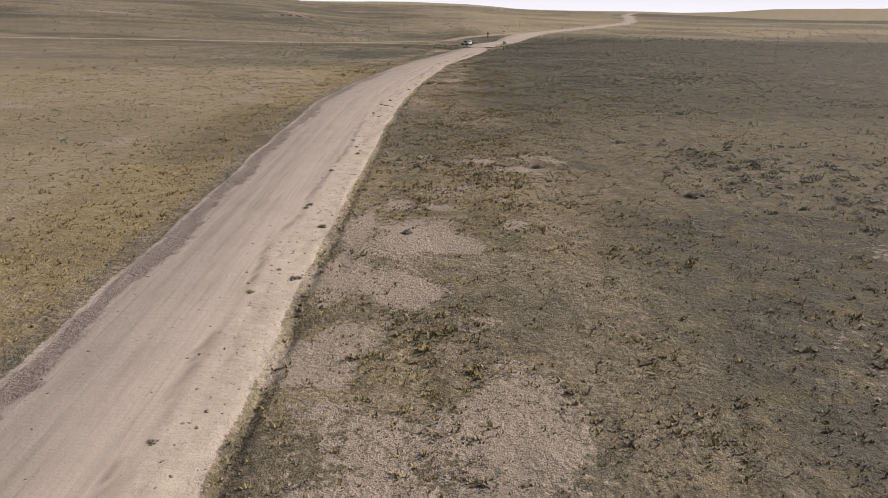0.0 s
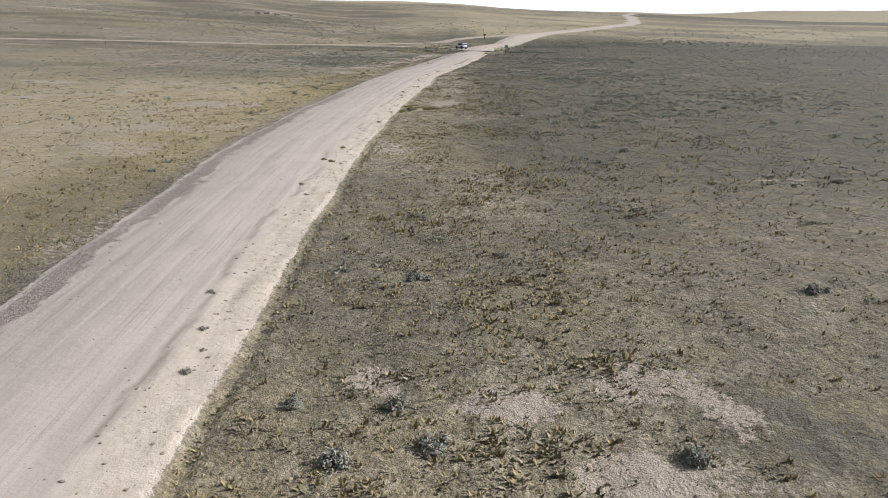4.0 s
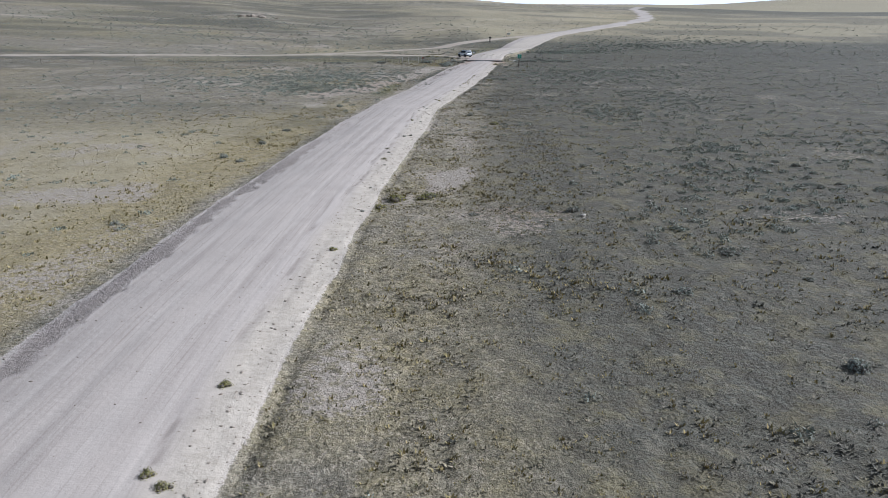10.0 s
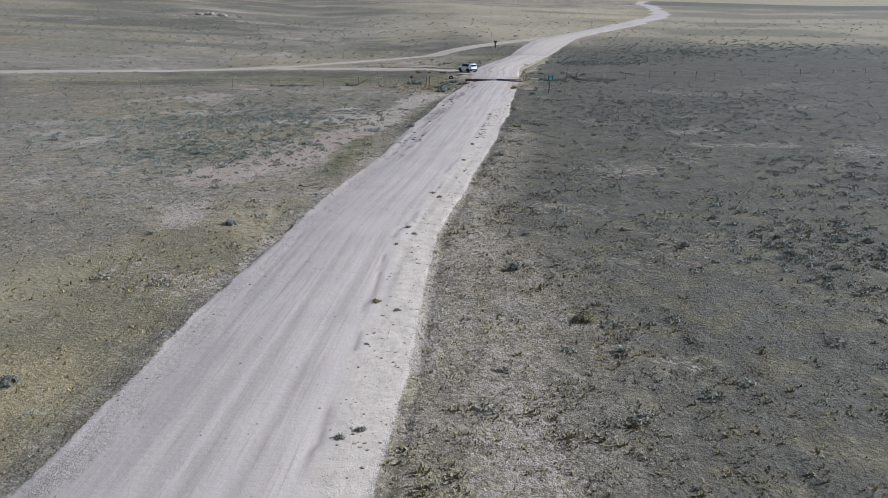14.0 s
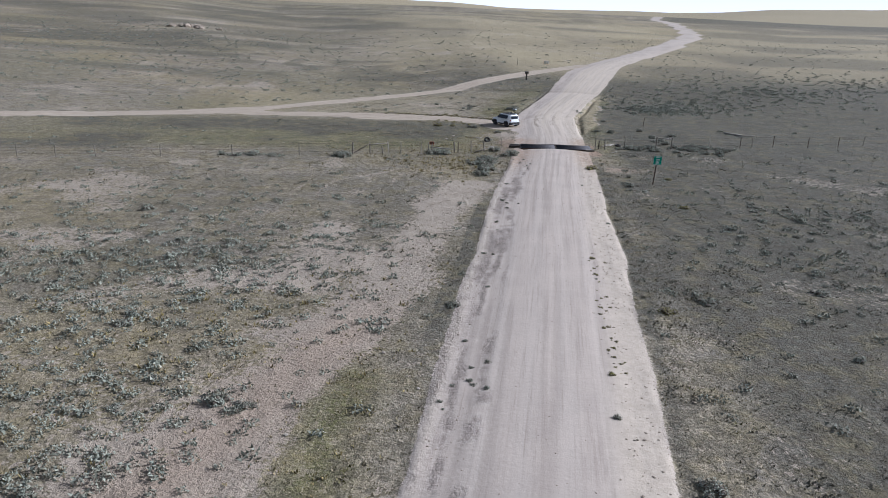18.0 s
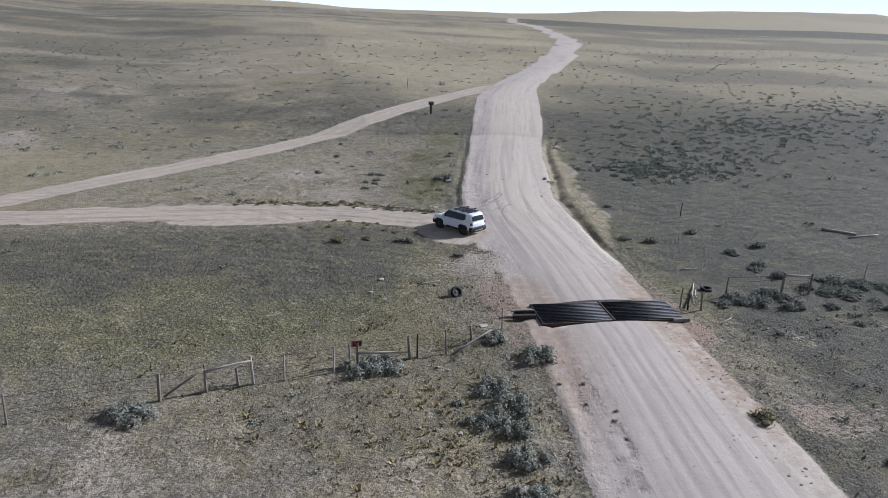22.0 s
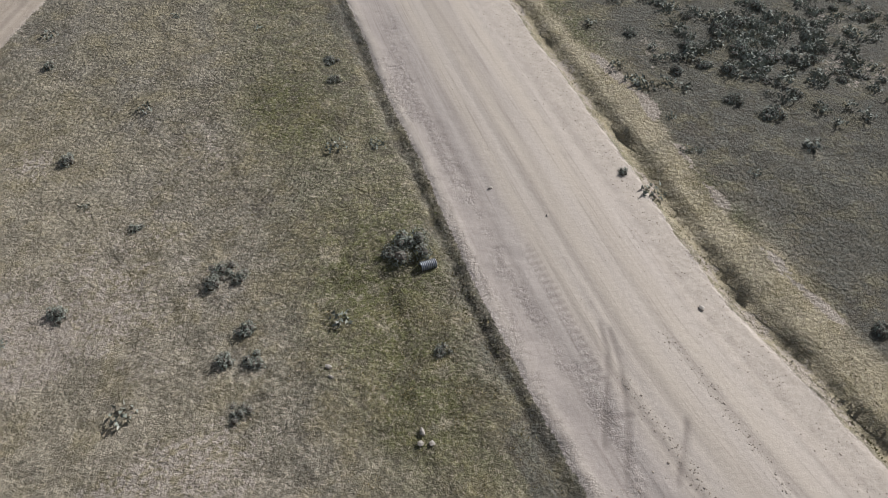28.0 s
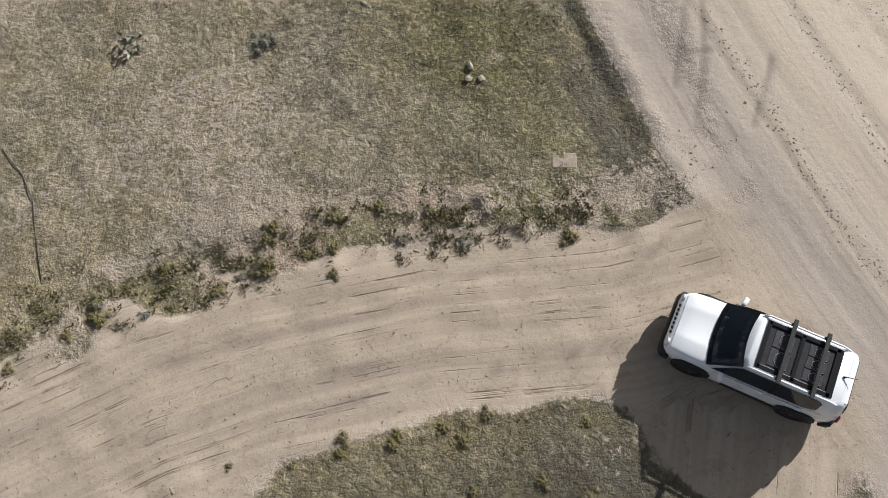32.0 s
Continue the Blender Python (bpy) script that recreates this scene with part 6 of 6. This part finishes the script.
# ---- small warning sign and a scrap board by the fence ----
SIGN_RED = simple("faded_red_paint", (0.42, 0.10, 0.06), (0.30, 0.075, 0.05), 14, rough=0.6, depth=0.001)
SIGN_BLACK = simple("black_paint", (0.02, 0.02, 0.022), (0.035, 0.034, 0.034), 14, rough=0.6, depth=0.001)
ws = thing("warning_sign", pose(-7.3, 150.35, gz(-7.3, 150.35), 0, 0, 4), "small faded red warning sign on a pale stake", "sign")
bm = bmesh.new()
tube(bm, [(0, 0, -0.1), (0.01, 0, 0.5), (0, 0.01, 1.05)], [0.045, 0.042, 0.04], 7)
part("stake", bm, GREY_WOOD, ws)
bm = bmesh.new()
box(bm, pose(0, -0.05, 0.98), 0.46, 0.015, 0.30, 0.004)
pl = part("plate", bm, SIGN_RED, ws)
bm = bmesh.new()
box(bm, pose(0, -0.062, 0.98), 0.36, 0.008, 0.15, 0.002)
part("panel", bm, SIGN_BLACK, pl, "black panel")
for k, wide in enumerate((0.26, 0.2)):
    bm = bmesh.new()
    box(bm, pose(0, -0.069, 1.01 - 0.06 * k), wide, 0.005, 0.025, 0.001)
    part("lettering_bar", bm, SIGN_RED, pl)
bm = bmesh.new()
box(bm, pose(0, 0, 0, 4, 6), 0.42, 0.3, 0.04, 0.008)
ob = link_mesh("scrap_board", bm, GREY_WOOD)
ob.matrix_basis = pose(-0.72, 153.3, gz(-0.72, 153.3) + 0.04, 3, -4, 12)
tagged(ob, "pale scrap of board lying in the grass", "board")


# ---- old tyres ----
def old_tyre(m, label):
    bm = bmesh.new()
    ring = [(0.19, -0.085), (0.30, -0.10), (0.345, -0.05), (0.345, 0.05), (0.30, 0.10), (0.19, 0.085), (0.22, 0.0)]
    rows = [[bm.verts.new((r * math.cos(a), r * math.sin(a), z)) for r, z in ring] for a in (2 * math.pi * i / 26 for i in range(26))]
    for p, q in zip(rows, rows[1:] + rows[:1]):
        for k in range(7):
            bm.faces.new((p[k], p[(k + 1) % 7], q[(k + 1) % 7], q[k]))
    bmesh.ops.recalc_face_normals(bm, faces=bm.faces[:])
    ob = link_mesh("tyre", bm, RUBBER, True)
    ob.matrix_basis = m
    return tagged(ob, label, "tyre")


old_tyre(pose(13.5, 156.7, gz(13.5, 156.7) + 0.09, 4, 3), "worn black tyre lying flat by the fence")
old_tyre(pose(-1.15, 157.75, gz(-1.15, 157.75) + 0.2, 58, 0, 20), "worn black tyre propped upright against a shrub")


# ---- road sign ----
def road_sign(m):
    s = thing("road_sign", m, "green road sign with white lettering bars on a post", "sign")
    bm = bmesh.new()
    tube(bm, [(0, 0.03, -0.3), (0.02, 0.03, 1.2), (0.03, 0.03, 2.4)], [0.05, 0.05, 0.045], 6)
    part("post", bm, RUST, s)
    bm = bmesh.new()
    box(bm, pose(0.03, -0.04, 2.12), 0.78, 0.02, 0.74, 0.008)
    panel = part("panel", bm, simple("sign_green", (0.01, 0.34, 0.22), (0.01, 0.28, 0.18), 5, rough=0.45, depth=0.0003), s, "reflective green panel")
    white = simple("sign_white", (0.78, 0.79, 0.78), (0.68, 0.69, 0.68), 8, rough=0.5, depth=0.0003)
    for cx, cz, w, h in ((0.03, 2.475, 0.74, 0.014), (0.03, 1.765, 0.74, 0.014), (-0.345, 2.12, 0.014, 0.70), (0.405, 2.12, 0.014, 0.70)):
        bm = bmesh.new()
        box(bm, pose(cx, -0.054, cz), w, 0.006, h)
        part("border", bm, white, panel)
    for cz, w, h in ((2.40, 0.40, 0.09), (2.19, 0.36, 0.12), (1.99, 0.32, 0.12), (1.86, 0.34, 0.03)):
        n = 5 if h > 0.05 else 1
        for i in range(n):
            bm = bmesh.new()
            box(bm, pose(0.03 - w / 2 + w * (i + 0.5) / n, -0.054, cz), w / n * (0.72 if n > 1 else 1), 0.006, h)
            part("lettering_bar", bm, white, panel)
    return s


road_sign(pose(12.25, 137.0, gz(12.25, 137.0), 0, 4, 14))

# ---- dark post with a box, pale tub, culvert, mud patch, cable ----
mb = thing("register_box", pose(10.1, 226.9, gz(10.1, 226.9), 0, 0, 20), "dark wooden register box on a thick post", "box")
bm = bmesh.new()
box(bm, pose(0, 0, 0.55), 0.24, 0.24, 1.5, 0.02)
part("post", bm, DARK_WOOD, mb)
bm = bmesh.new()
box(bm, pose(0, 0, 1.45), 0.62, 0.46, 0.40, 0.02)
part("box", bm, DARK_WOOD, mb)
bm = bmesh.new()
box(bm, pose(0, -0.02, 1.68, 8), 0.74, 0.62, 0.06, 0.01)
part("lid", bm, DARK_WOOD, mb)

tub = thing("stock_tub", pose(17.9, 257.5, gz(17.9, 257.5), 0, 0, 12), "white plastic stock tub standing on the grass", "tub")
bm = bmesh.new()
loft(bm, [[(0.60 * s * math.copysign(abs(math.cos(a)) ** 0.4, math.cos(a)), 0.40 * s * math.copysign(abs(math.sin(a)) ** 0.4, math.sin(a)), z) for a in (2 * math.pi * i / 24 for i in range(24))]
          for s, z in ((0.86, -0.05), (0.95, 0.3), (1.0, 0.55), (1.06, 0.58), (1.06, 0.62), (0.96, 0.62), (0.84, 0.2))])
part("tub", bm, simple("white_plastic", (0.75, 0.74, 0.72), (0.6, 0.58, 0.55), 5, rough=0.5), tub, smooth=True)

bm = bmesh.new()
rows = []
for i in range(70):
    t = 1.0 * i / 69
    r = 0.21 + 0.022 * math.sin(2 * math.pi * t / 0.115)
    rows.append([(r * math.cos(a), t, r * math.sin(a)) for a in (2 * math.pi * k / 24 for k in range(24))])
loft(bm, rows, False)
ob = link_mesh("culvert_pipe", bm, ZINC, True)
so = ob.modifiers.new("wall", "SOLIDIFY")
so.thickness = 0.012
ob.matrix_basis = pose(4.1, 186.5, gz(4.0, 186.4) + 0.06, -2, 0, -102) @ Matrix.Diagonal((0.85, 0.6, 0.85, 1))
tagged(ob, "corrugated galvanised culvert pipe sticking out of the bank", "pipe")

# square patch of dry mud, built as a thin slab sunk in the ground
bm = bmesh.new()
box(bm, pose(0, 0, 0), 0.62, 0.42, 0.10, 0.02)
ob = link_mesh("flat_slab", bm, SOIL_CLOD)
ob.matrix_basis = pose(1.23, 177.17, gz(1.23, 177.17) - 0.048, 2, 1, -33)
tagged(ob, "dusty flat slab sunk into the ground by the track", "slab")

cu = [(-10.87, 185.06), (-10.69, 184.1), (-10.75, 183.3), (-10.95, 182.6), (-11.34, 181.2)]
bm = bmesh.new()
tube(bm, [(x, y, gz(x, y) + 0.012) for x, y in cu], [0.009] * 5, 6)
tagged(link_mesh("cable", bm, RUBBER, True), "thin black cable lying in the grass", "cable")

# distant dark outcrop on the slope
bm = bmesh.new()
rr = random.Random(3)
for i in range(16):
    x, y = -86 + rr.gauss(0, 5), 313 + rr.gauss(0, 1.6)
    s = rr.uniform(0.5, 1.3)
    mm_ = pose(x, y, gz(x, y) + 0.2, rr.uniform(-20, 20), rr.uniform(-20, 20), rr.uniform(0, 360)) @ Matrix.Diagonal((s * 1.5, s, s * 0.8, 1))
    q = bmesh.ops.create_icosphere(bm, subdivisions=1, radius=1, matrix=mm_)
    for v_ in q["verts"]:
        v_.co += Vector((rr.uniform(-0.15, 0.15), rr.uniform(-0.15, 0.15), rr.uniform(-0.1, 0.1)))
tagged(link_mesh("rock_outcrop", bm, CLOD), "low dark rock outcrop on the far slope", "rocks", kind="stuff")
